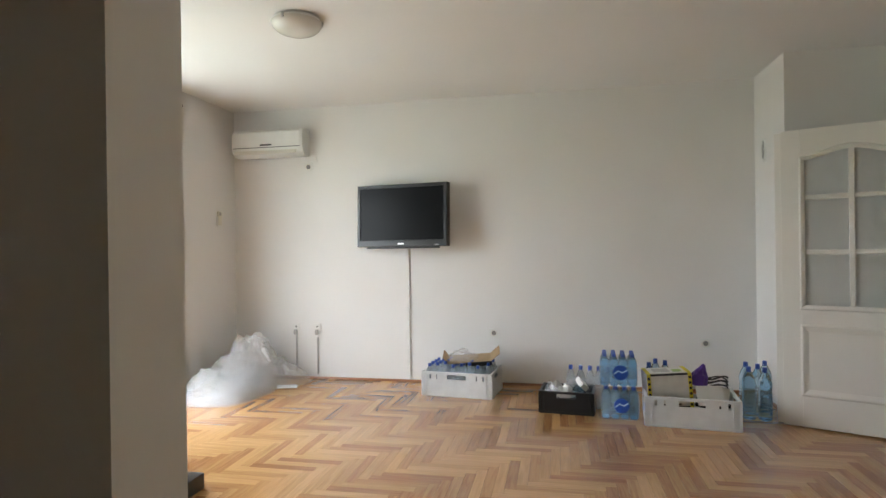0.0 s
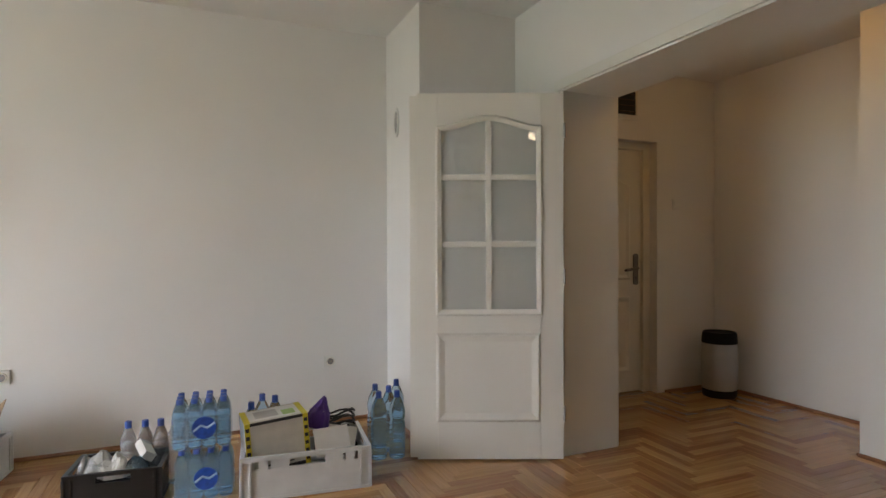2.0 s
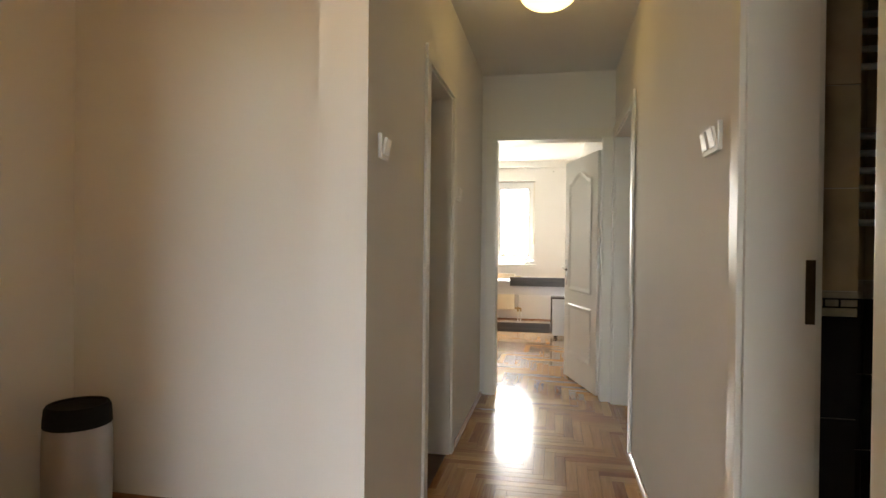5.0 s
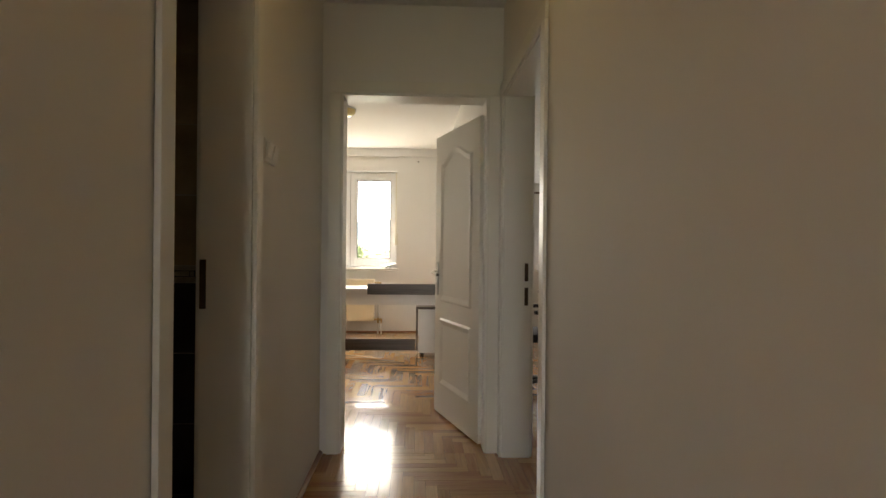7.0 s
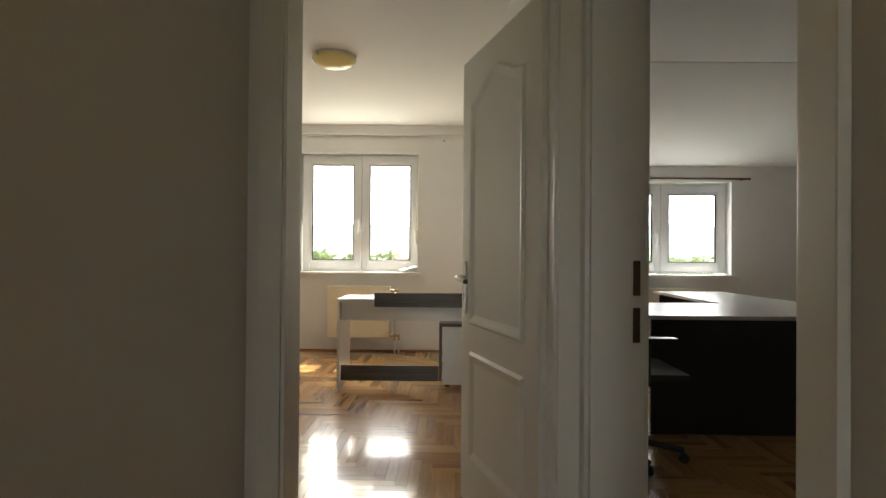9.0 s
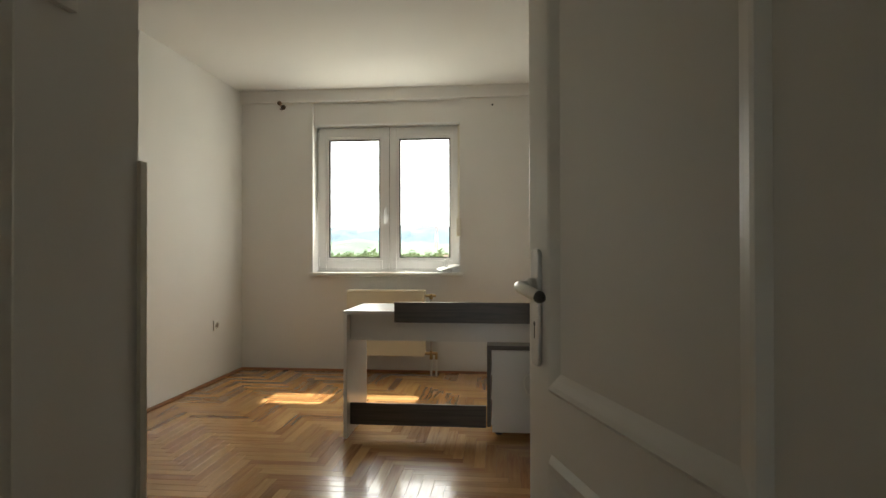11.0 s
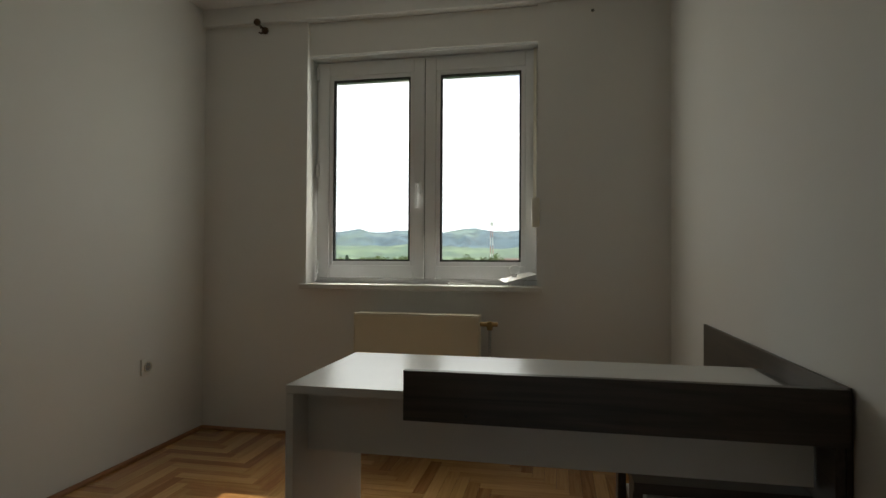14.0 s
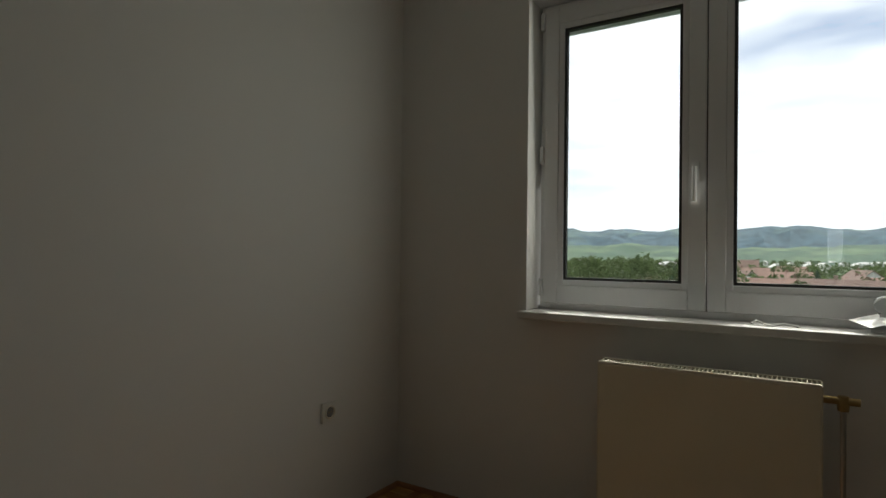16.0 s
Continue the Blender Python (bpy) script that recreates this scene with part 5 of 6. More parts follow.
# black crate with empty packaging
crate("black_crate", 0.623, 4.925, -6.5, "black plastic fruit crate with empty plastic packaging", w=0.395, d=0.28, h=0.165, mat=BLACKPL)
KB = pose(0.623, 4.925, 0, 0, 0, -6.5)
for k, (u, v, s, mt, lab) in enumerate(((0.08, 0.09, 0.07, FILM, "clear crumpled plastic cup"), (0.18, 0.13, 0.08, PAPER, "crumpled white packaging in the crate"), (0.28, 0.10, 0.06, PET, "crushed blue plastic packaging"), (0.22, 0.20, 0.08, FILM, "clear crumpled plastic bag in the crate"), (0.10, 0.20, 0.07, GREYSTRIP, "crumpled grey packaging in the crate"))):
    p = KB @ Vector((u, v, 0))
    single("packaging", crumple("p", p.x, p.y, 0.10, s, s * 0.8, 0.10, 11.0 + k * 3.3, mt, "", "", 12, 0.6), mt, lab, "packaging")
p = KB @ Vector((0.30, 0.17, 0))
single("white_carton", moved(box(-0.03, -0.06, -0.02, 0.03, 0.06, 0.02, 0.003), pose(p.x, p.y, 0.195, 20, 35, 30)), PAPER, "small white carton tilted in the black crate", "carton")

# second grey crate with a carton, paper and a bag
crate("plastic_crate", 1.355, 4.715, -6.0, "pale grey plastic crate with a carton and papers")
C2 = pose(1.355, 4.715, 0, 0, 0, -6.0)
ct = thing("printed_carton", "pale carton with yellow and black printed edges", "carton", C2 @ pose(0.03, 0.07, 0.09, 0, -4, 9))
part("box_body", box(0, 0, 0, 0.30, 0.21, 0.25, 0.002), CARDW, ct)
for x in (0.0, 0.275):
    part("edge_print", box(x, -0.0015, 0, x + 0.025, -0.0005, 0.25), YELLOW, ct)
    for k in range(6):
        part("stripe", box(x + 0.004, -0.0025, 0.02 + k * 0.038, x + 0.021, -0.0016, 0.038 + k * 0.038), BLACKP, ct)
part("edge_print", box(0.025, -0.0015, 0.235, 0.275, -0.0005, 0.25), BLACKP, ct)
part("edge_print", box(0.025, -0.0015, 0.0, 0.275, -0.0005, 0.018), BLACKP, ct)
part("top_print", box(0.03, 0.02, 0.2505, 0.27, 0.19, 0.2515), PAPER, ct)
part("top_print", box(0.06, 0.05, 0.2516, 0.17, 0.16, 0.2526), GREYSTRIP, ct)
part("top_print", box(0.19, 0.04, 0.2516, 0.25, 0.12, 0.2526), GREENPR, ct)
part("top_edge_print", box(0.0, 0.0, 0.2505, 0.028, 0.21, 0.2515), YELLOW, ct)
part("top_edge_print", box(0.272, 0.0, 0.2505, 0.30, 0.21, 0.2515), YELLOW, ct)
for k in range(5):
    part("text_bar", box(0.06 + k * 0.035, -0.0025, 0.03, 0.08 + k * 0.035, -0.0015, 0.036), BLACKP, ct)
single("paper_sheet", moved(box(-0.09, -0.07, 0, 0.09, 0.07, 0.002), C2 @ pose(0.43, 0.13, 0.20, 62, 0, 12)), PAPER, "white folded paper standing in the crate", "paper")
single("paper_sheet", moved(box(-0.09, -0.07, 0, 0.09, 0.07, 0.002), C2 @ pose(0.47, 0.20, 0.19, 45, 10, -8)), PAPER, "white folded paper standing in the crate", "paper")
single("foil_bag", moved(crumple("g", 0, 0, 0, 0.07, 0.05, 0.13, 21.0, PURPLE, "", "", 12, 0.5), C2 @ pose(0.36, 0.26, 0.24, 0, 14, 0)), PURPLE, "shiny purple snack bag in the crate", "bag")
cc = [C2 @ Vector((0.48 + 0.09 * math.cos(k * 0.45), 0.31 + 0.05 * math.sin(k * 0.45), 0.22 + 0.012 * math.sin(k * 1.3) + 0.002 * k)) for k in range(44)]
single("coiled_cable", tube(cc, 0.006, 6), BLACKPL, "black cable coiled in the crate", "cable", smooth=True)
single("dark_cloth", moved(crumple("h", 0, 0, 0, 0.12, 0.07, 0.17, 31.0, BLACKPL, "", "", 14, 0.5), C2 @ pose(0.47, 0.31, 0.08)), BLACKPL, "dark crumpled bag in the crate", "bag")
single("black_case", box(-1.27, 3.02, 0.0, -1.07, 3.26, 0.085, 0.012), BLACKPL, "small black case lying on the floor", "case", smooth=True)

# ---- tiled rooms ----
BEIGE = paint("beige_marbled_tile", (0.42, 0.33, 0.21), 0.18, vary=0.25, scale=7, bump=0.01)
DARKT = paint("black_glazed_tile", (0.012, 0.012, 0.013), 0.14, vary=0.2, scale=7, bump=0.0)
GROUT = paint("pale_grout", (0.50, 0.47, 0.40), 0.8, vary=0.1, scale=20, bump=0.05)
BORDER = paint("border_tile", (0.40, 0.36, 0.28), 0.2, vary=0.25, scale=30, bump=0.01)


def tiled(name, x, y0, y1, label, tw=0.40, th=0.25):
    """A wall facing -x, clad with dark tiles below and beige ones above a patterned border."""
    base = structure(name, box(x, y0, 0, x + 0.012, y1, 2.53), GROUT, label, "tiled wall")
    meshes = {}
    y = y1
    while y > y0 + 0.02:
        w = min(tw, y - y0)
        z = 0.035
        while z < 2.5:
            border = abs(z - 1.035) < 0.01
            hh = 0.06 if border else th
            if z + hh > 2.53:
                hh = 2.53 - z
            mt = BORDER if border else (DARKT if z < 1.0 else BEIGE)
            key = (round(w, 3), round(hh, 3), mt.name)
            if key not in meshes:
                meshes[key] = mesh_of("tile", box(-0.008, -w + 0.003, 0.0, -0.0005, 0.0, hh - 0.003), mt)
            ob = new("tile", meshes[key])
            ob.parent = base
            ob.matrix_basis = pose(x, y, z)
            if border:
                for a in (0.25, 0.6):
                    q = new("tile_motif", meshes.setdefault("motif", mesh_of("tile_motif", joined(box(-0.0095, -0.05, 0.018, -0.0085, 0.03, 0.022), box(-0.0095, -0.05, 0.038, -0.0085, 0.03, 0.042), box(-0.0095, -0.05, 0.022, -0.0085, -0.046, 0.038), box(-0.0095, 0.026, 0.022, -0.0085, 0.03, 0.038)), DARKT)))
                    q.parent = base
                    q.matrix_basis = pose(x, y - a * w, z)
            z += hh
        y -= w
    return base


tiled("wall_washroom_tiles", 6.21, 3.93, 5.30, "washroom wall of black and beige glazed tiles")
tiled("wall_bathroom_tiles", 4.965, 1.20, 2.585, "bathroom wall of black and beige glazed tiles")
tiled("wall_bathroom_pier", 4.40, 2.465, 2.585, "narrow tiled pier beside the bathroom door", tw=0.12)
wall("wall_washroom", [(5.32, 5.30, 0, 6.4, 5.40, TOP), (6.225, 3.93, 0, 6.4, 5.30, TOP)], "plain white washroom walls")
wall("wall_bathroom", [(HB, 1.08, 0, 4.985, 1.18, TOP), (4.415, 2.465, 0, 4.60, 2.588, TOP)], "plain white bathroom walls")
single("wall_tap", moved(lathe([(0, 0), (0.035, 0), (0.032, 0.015), (0.02, 0.03), (0.022, 0.05), (0, 0.055)], 20), pose(6.20, 4.16, 1.19, 0, -90, 0)), STEEL, "round chrome wall tap over dark tiles", "tap", smooth=True)
tr = thing("towel_radiator", "wall-hung towel radiator with rows of round bars", "towel radiator", pose(4.90, 2.05, 1.25))
for yy in (-0.25, 0.25):
    part("upright", tube([(0, yy, 0), (0, yy, 1.05)], 0.016, 8), PLASTIC_W, tr, smooth=True)
    part("wall_mount", tube([(0, yy, 0.9), (0.055, yy, 0.9)], 0.01, 8), PLASTIC_W, tr, smooth=True)
for k in range(18):
    if k not in (6, 7, 8, 13):
        part("bar", tube([(-0.012, -0.25, 0.03 + k * 0.055), (-0.02, 0, 0.03 + k * 0.055), (-0.012, 0.25, 0.03 + k * 0.055)], 0.011, 8), PLASTIC_W, tr, smooth=True)

# ---- study ----
sd = thing("study_desk", "white topped desk with dark legs before the study window", "desk")
part("tabletop", box(10.102, 0.35, 0.71, 11.55, 1.05, 0.735, 0.002), DESKW, sd)
part("tabletop", box(9.15, 0.15, 0.71, 10.1, 1.95, 0.735, 0.002), DESKW, sd)
part("panel", box(9.2, 0.2, 0, 9.22, 1.9, 0.709), BLACKPL, sd, "dark end panel")
part("panel", box(11.5, 0.4, 0, 11.52, 1.0, 0.709), BLACKPL, sd, "dark end panel")
part("panel", box(9.222, 0.24, 0.1, 10.0, 0.26, 0.709), BLACKPL, sd, "dark modesty panel")
ch = thing("office_chair", "black office chair with armrests at the study desk", "chair", pose(8.8, 2.15, 0, 0, 0, 180))
part("seat", box(-0.24, -0.23, 0.43, 0.24, 0.23, 0.50, 0.03), BLACKPL, ch, smooth=True)
part("backrest", moved(box(-0.22, -0.025, 0, 0.22, 0.025, 0.55, 0.02), pose(0, -0.24, 0.55, 8, 0, 0)), BLACKPL, ch, smooth=True)
part("back_bar", tube([(0, -0.1, 0.45), (0, -0.25, 0.47), (0, -0.27, 0.65)], 0.02, 8), BLACKPL, ch, smooth=True)
part("column", tube([(0, 0, 0.08), (0, 0, 0.43)], 0.027, 12), BLACKPL, ch, smooth=True)
for k in range(5):
    a = 2 * math.pi * k / 5
    part("foot", tube([(0, 0, 0.10), (0.27 * math.cos(a), 0.27 * math.sin(a), 0.065)], 0.018, 8), BLACKPL, ch)
    part("castor", moved(lathe([(0, -0.02), (0.027, -0.02), (0.027, 0.02), (0, 0.02)], 14), pose(0.27 * math.cos(a), 0.27 * math.sin(a), 0.027, 90, 0, math.degrees(a))), BLACKPL, ch, smooth=True)
for s in (-1, 1):
    part("armrest", box(s * 0.27 - 0.03, -0.16, 0.66, s * 0.27 + 0.03, 0.14, 0.69, 0.012), BLACKPL, ch, smooth=True)
    part("arm_support", tube([(s * 0.2, 0, 0.46), (s * 0.27, 0, 0.47), (s * 0.27, 0, 0.67)], 0.012, 8), BLACKPL, ch)
cab = thing("drawer_unit", "white drawer unit beside the study desk", "cabinet", pose(9.55, 0.9, 0))
part("body", box(0, 0, 0.04, 0.42, 0.45, 0.60, 0.003), DESKW, cab)
for k in range(3):
    part("drawer", box(-0.012, 0.01, 0.06 + k * 0.18, -0.001, 0.44, 0.23 + k * 0.18, 0.002), DESKW, cab)
part("plinth", box(0.01, 0.01, 0, 0.41, 0.44, 0.04), BLACKPL, cab)
rod = thing("curtain_rod", "thin dark curtain rod over the study window", "curtain rod", pose(11.95, 0, 1.95))
part("rod", tube([(0, -0.15, 0), (0, 1.75, 0)], 0.012, 8), BRONZE, rod)
for y in (-0.1, 1.7):
    part("bracket", tube([(0, y, 0), (0.115, y, 0)], 0.008, 6), BRONZE, rod)

# ---- outside ----
# unseen slab added to cut short the sun patch on the bedroom floor
structure("sun_cut_slab", box(12.45, -2.0, 2.87, 13.45, 7.0, 3.05), PLASTIC_OLD, "unseen pale slab added above the window to cut the sun", "balcony slab")
structure("facade", joined(box(12.452, -2.0, -11.5, 12.47, 7.0, -0.15)), WALL, "plain outer wall of the building below", "facade")
bal = thing("balcony", "balcony with a metal railing outside the living room", "balcony")
bal["kind"] = "structure"
part("slab", box(-3.9, 1.2, -0.25, -2.65, 5.9, -0.02), PLASTIC_OLD, bal)
part("parapet", box(-3.88, 1.2, -0.02, -3.80, 5.9, 0.55, 0.004), PLASTIC_W, bal, "white parapet panels")
part("handrail", box(-3.9, 1.2, 0.98, -3.82, 5.9, 1.03, 0.006), STEEL, bal)
for k in range(8):
    part("post", box(-3.875, 1.25 + k * 0.66, -0.02, -3.845, 1.28 + k * 0.66, 0.98), STEEL, bal)
for z in (0.65, 0.80):
    part("rail", box(-3.865, 1.2, z, -3.85, 5.9, z + 0.02), STEEL, bal)
GZ = -11.0


def leafy(name, colour, rough, **more):
    """Foliage that lets some light through its leaves."""
    m = paint(name, colour, rough, **more)
    n, l = m.node_tree.nodes, m.node_tree.links
    b = n["Principled BSDF"]
    t, mx = n.new("ShaderNodeBsdfTranslucent"), n.new("ShaderNodeMixShader")
    mx.inputs[0].default_value = 0.5
    l.new(b.inputs["Base Color"].links[0].from_socket, t.inputs["Color"])
    l.new(b.outputs[0], mx.inputs[1])
    l.new(t.outputs[0], mx.inputs[2])
    l.new(mx.outputs[0], n["Material Output"].inputs["Surface"])
    return m




def landscape(name, wood_, field, scale, cells, share):
    """Woods broken by irregular fields and clearings."""
    m, n, l, b = material(name)
    tc = n.new("ShaderNodeTexCoord")
    patch, cell, fine = n.new("ShaderNodeTexNoise"), n.new("ShaderNodeTexVoronoi"), n.new("ShaderNodeTexNoise")
    patch.inputs["Scale"].default_value, patch.inputs["Detail"].default_value = scale, 5
    cell.inputs["Scale"].default_value = cells
    fine.inputs["Scale"].default_value, fine.inputs["Detail"].default_value = cells * 4, 6
    for t in (patch, cell, fine):
        l.new(tc.outputs["Object"], t.inputs["Vector"])
    tone, bw = n.new("ShaderNodeMath"), n.new("ShaderNodeSeparateColor")
    l.new(cell.outputs["Color"], bw.inputs[0])
    tone.operation = 'MULTIPLY_ADD'
    tone.inputs[1].default_value = 0.35
    l.new(bw.outputs[0], tone.inputs[0])
    l.new(patch.outputs["Fac"], tone.inputs[2])
    pick = n.new("ShaderNodeMapRange")
    pick.inputs["From Min"].default_value, pick.inputs["From Max"].default_value = share, share + 0.14
    l.new(tone.outputs[0], pick.inputs["Value"])
    mix = n.new("ShaderNodeMix")
    mix.data_type = 'RGBA'
    mix.inputs["A"].default_value, mix.inputs["B"].default_value = (*wood_, 1), (*field, 1)
    l.new(pick.outputs[0], mix.inputs["Factor"])
    grain, out = n.new("ShaderNodeMapRange"), n.new("ShaderNodeVectorMath")
    grain.inputs["From Min"].default_value, grain.inputs["From Max"].default_value = 0.3, 0.7
    grain.inputs["To Min"].default_value, grain.inputs["To Max"].default_value = 0.55, 1.35
    l.new(fine.outputs["Fac"], grain.inputs["Value"])
    out.operation = 'SCALE'
    l.new(mix.outputs["Result"], out.inputs[0])
    l.new(grain.outputs[0], out.inputs["Scale"])
    l.new(out.outputs[0], b.inputs["Base Color"])
    b.inputs["Roughness"].default_value = 0.95
    return m


GRASS = landscape("meadow_and_gardens", (0.055, 0.095, 0.035), (0.15, 0.20, 0.08), 0.02, 0.03, 0.68)
HILLS = landscape("wooded_foothills", (0.065, 0.115, 0.072), (0.125, 0.185, 0.10), 0.006, 0.012, 0.66)
# far hills: aerial haze is put into the colour as a bluish tint
FAR_HAZE = landscape("far_wooded_hills_haze_tint", (0.085, 0.135, 0.16), (0.13, 0.19, 0.17), 0.003, 0.006, 0.72)
LEAF = leafy("tree_foliage", (0.115, 0.155, 0.062), 0.8, vary=0.45, scale=0.2, bump=0.0, fine=3)
DARKLEAF = paint("conifer_foliage", (0.055, 0.09, 0.05), 0.8, vary=0.5, scale=0.25, bump=0.0, fine=3)
BARK = paint("bark", (0.12, 0.09, 0.06), 0.9, vary=0.3, scale=2)
ROOF = paint("red_roof_tiles", (0.33, 0.20, 0.15), 0.8, vary=0.25, scale=0.8, bump=0.0, fine=6)
ROOFB = paint("brown_roof_tiles", (0.26, 0.17, 0.13), 0.8, vary=0.25, scale=0.8, bump=0.0, fine=6)
RENDERW = paint("white_house_plaster", (0.72, 0.70, 0.66), 0.8, vary=0.08, scale=0.5, bump=0.0, fine=4)
RENDERY = paint("cream_house_plaster", (0.60, 0.50, 0.36), 0.8, vary=0.08, scale=0.5, bump=0.0, fine=4)
WINDARK = paint("dark_window_glass", (0.03, 0.035, 0.04), 0.1, vary=0.1, scale=2, bump=0.0)
bm = bmesh.new()
bmesh.ops.create_circle(bm, cap_ends=True, segments=64, radius=4800)
g = structure("ground", bm, GRASS, "green fields and gardens around the building", "ground")
g.location.z = GZ


def ridge(name, r, base, amp, seed, mat, label, a0=-75, a1=75, depth=900):
    """A chain of hills along an arc."""
    bm = bmesh.new()
    n, m_ = 300, 26
    rows = []
    for i in range(n + 1):
        a = radians(a0 + (a1 - a0) * i / n)
        hgt = base + amp * (noise.noise((a * 3.1, seed, 0.3)) + 0.5 * noise.noise((a * 8.3, seed, 1.3)) + 0.40 * noise.noise((a * 22, seed, 2.3)) + 0.16 * noise.noise((a * 55, seed, 4.3)))
        row = []
        for j in range(m_ + 1):
            u = j / m_
            rr = r + depth * u
            z = GZ - 2 + max(2.0, hgt) * math.sin(u * math.pi / 2) ** 1.4 + hgt * 0.13 * math.sin(u * math.pi) * (1 - 2.2 * abs(noise.noise((a * 26, u * 2.6, seed)))) + 9 * u * (1 - u) * noise.noise((a * 110, u * 12, seed))
            row.append(bm.verts.new((rr * math.cos(a), rr * math.sin(a), z)))
        rows.append(row)
    for p, q in zip(rows, rows[1:]):
        for j in range(m_):
            bm.faces.new((p[j], q[j], q[j + 1], p[j + 1]))
    bmesh.ops.recalc_face_normals(bm, faces=bm.faces)
    ob = structure(name, bm, mat, label, "hills", smooth=True)
    return ob


ridge("backdrop", 2900, 182, 62, 2.6, FAR_HAZE, "long far chain of wooded hills with haze in their colour")
ridge("backdrop_foothills", 1300, 62, 26, 8.2, HILLS, "low green foothills before the far hills", depth=1100)


def leaf_faces(vs, fs, rnd, c, s, n, size):
    """n ragged leaf sprays turned every way round a centre."""
    for k in range(n):
        d = Vector((rnd.gauss(0, 1), rnd.gauss(0, 1), rnd.gauss(0, 1))).normalized()
        p = c + d * s * rnd.random() ** 0.4
        u = Vector((rnd.gauss(0, 1), rnd.gauss(0, 1), rnd.gauss(0, 0.6))).normalized()
        w = u.cross(d)
        if w.length < 0.05:
            continue
        w.normalize()
        z = size * rnd.uniform(0.6, 1.4)
        o = len(vs)
        vs += [p - u * z, p + w * z * rnd.uniform(0.3, 0.6), p + u * z, p - w * z * rnd.uniform(0.3, 0.6)]
        fs.append((o, o + 1, o + 2, o + 3))


def crown(z, r, h, seed, clumps):
    """Foliage of many boughs, each a loose cluster of leaf sprays."""
    rnd = random.Random(seed)
    vs, fs = [], []
    for k in range(clumps):
        a, q, zz = rnd.uniform(0, 6.283), rnd.random() ** 0.5, rnd.uniform(-1, 1)
        w = math.sqrt(max(0.05, 1 - zz * zz))
        c = Vector((r * q * w * math.cos(a), r * q * w * math.sin(a), z + h * 0.5 * zz))
        leaf_faces(vs, fs, rnd, c, r * rnd.uniform(0.16, 0.34), 28, 0.075 * r)
    me = bpy.data.meshes.new("crown")
    me.from_pydata(vs, [], fs)
    bm = bmesh.new()
    bm.from_mesh(me)
    bpy.data.meshes.remove(me)
    return bm


R = random.Random(4)


def tree(x, y, h, r, conifer=False):
    e = thing("tree", "dark conifer among the gardens" if conifer else "leafy green tree among the gardens", "tree", pose(x, y, GZ), group="garden trees")
    part("trunk", lathe([(0, 0), (0.03 * h, 0), (0.018 * h, h * 0.4), (0.006 * h, h * 0.8), (0, h * 0.8)], 8), BARK, e)
    if conifer:
        bms = bmesh.new()
        rr = random.Random(int(x * 7))
        for k in range(9):
            u = k / 9
            bmesh.ops.create_cone(bms, cap_ends=True, segments=9, radius1=r * (1 - u) * rr.uniform(0.8, 1.15), radius2=r * 0.1 * (1 - u), depth=h * 0.2, matrix=pose(rr.uniform(-0.2, 0.2), rr.uniform(-0.2, 0.2), h * (0.2 + 0.78 * u), rr.uniform(-6, 6), rr.uniform(-6, 6), rr.uniform(0, 60)))
        for v in bms.verts:
            v.co += Vector((rr.uniform(-1, 1), rr.uniform(-1, 1), rr.uniform(-1, 1))) * r * 0.12
        part("crown", bms, DARKLEAF, e)
    else:
        part("crown", crown(h * 0.62, r, h * 0.72, int(x * 13 + y), 60), LEAF, e)
    return e


for k in range(78):
    d = R.uniform(70, 210)
    a = radians(R.uniform(9, 27) if k % 4 else R.uniform(-16, 4))
    tree(12 + d * math.cos(a), d * math.sin(a), R.uniform(9.0, 12.0) + (0.3 if a > 0.1 else -2.6), R.uniform(2.6, 4.6), conifer=(k % 10 == 2))
# farther woods
wv, wf = [], []
for k in range(1700):
    d = 140 * 10 ** R.uniform(0, 1.05)
    a = radians(R.uniform(-40, 55))
    big = R.uniform(2.2, 4.2) * (1 + d / 1800)
    base = Vector((12 + d * math.cos(a), d * math.sin(a), GZ + big))
    for q in range(5):
        c = base + Vector((R.uniform(-1, 1), R.uniform(-1, 1), R.uniform(-0.6, 0.7))) * big
        leaf_faces(wv, wf, R, c, big * R.uniform(0.35, 0.6), 12, big * 0.22)
woods = bpy.data.meshes.new("woods")
woods.from_pydata(wv, [], wf)
woods.materials.append(LEAF)
ob = new("woods", woods)
tagged(ob, "far green woods and hedges between the houses", "woods", kind="stuff")


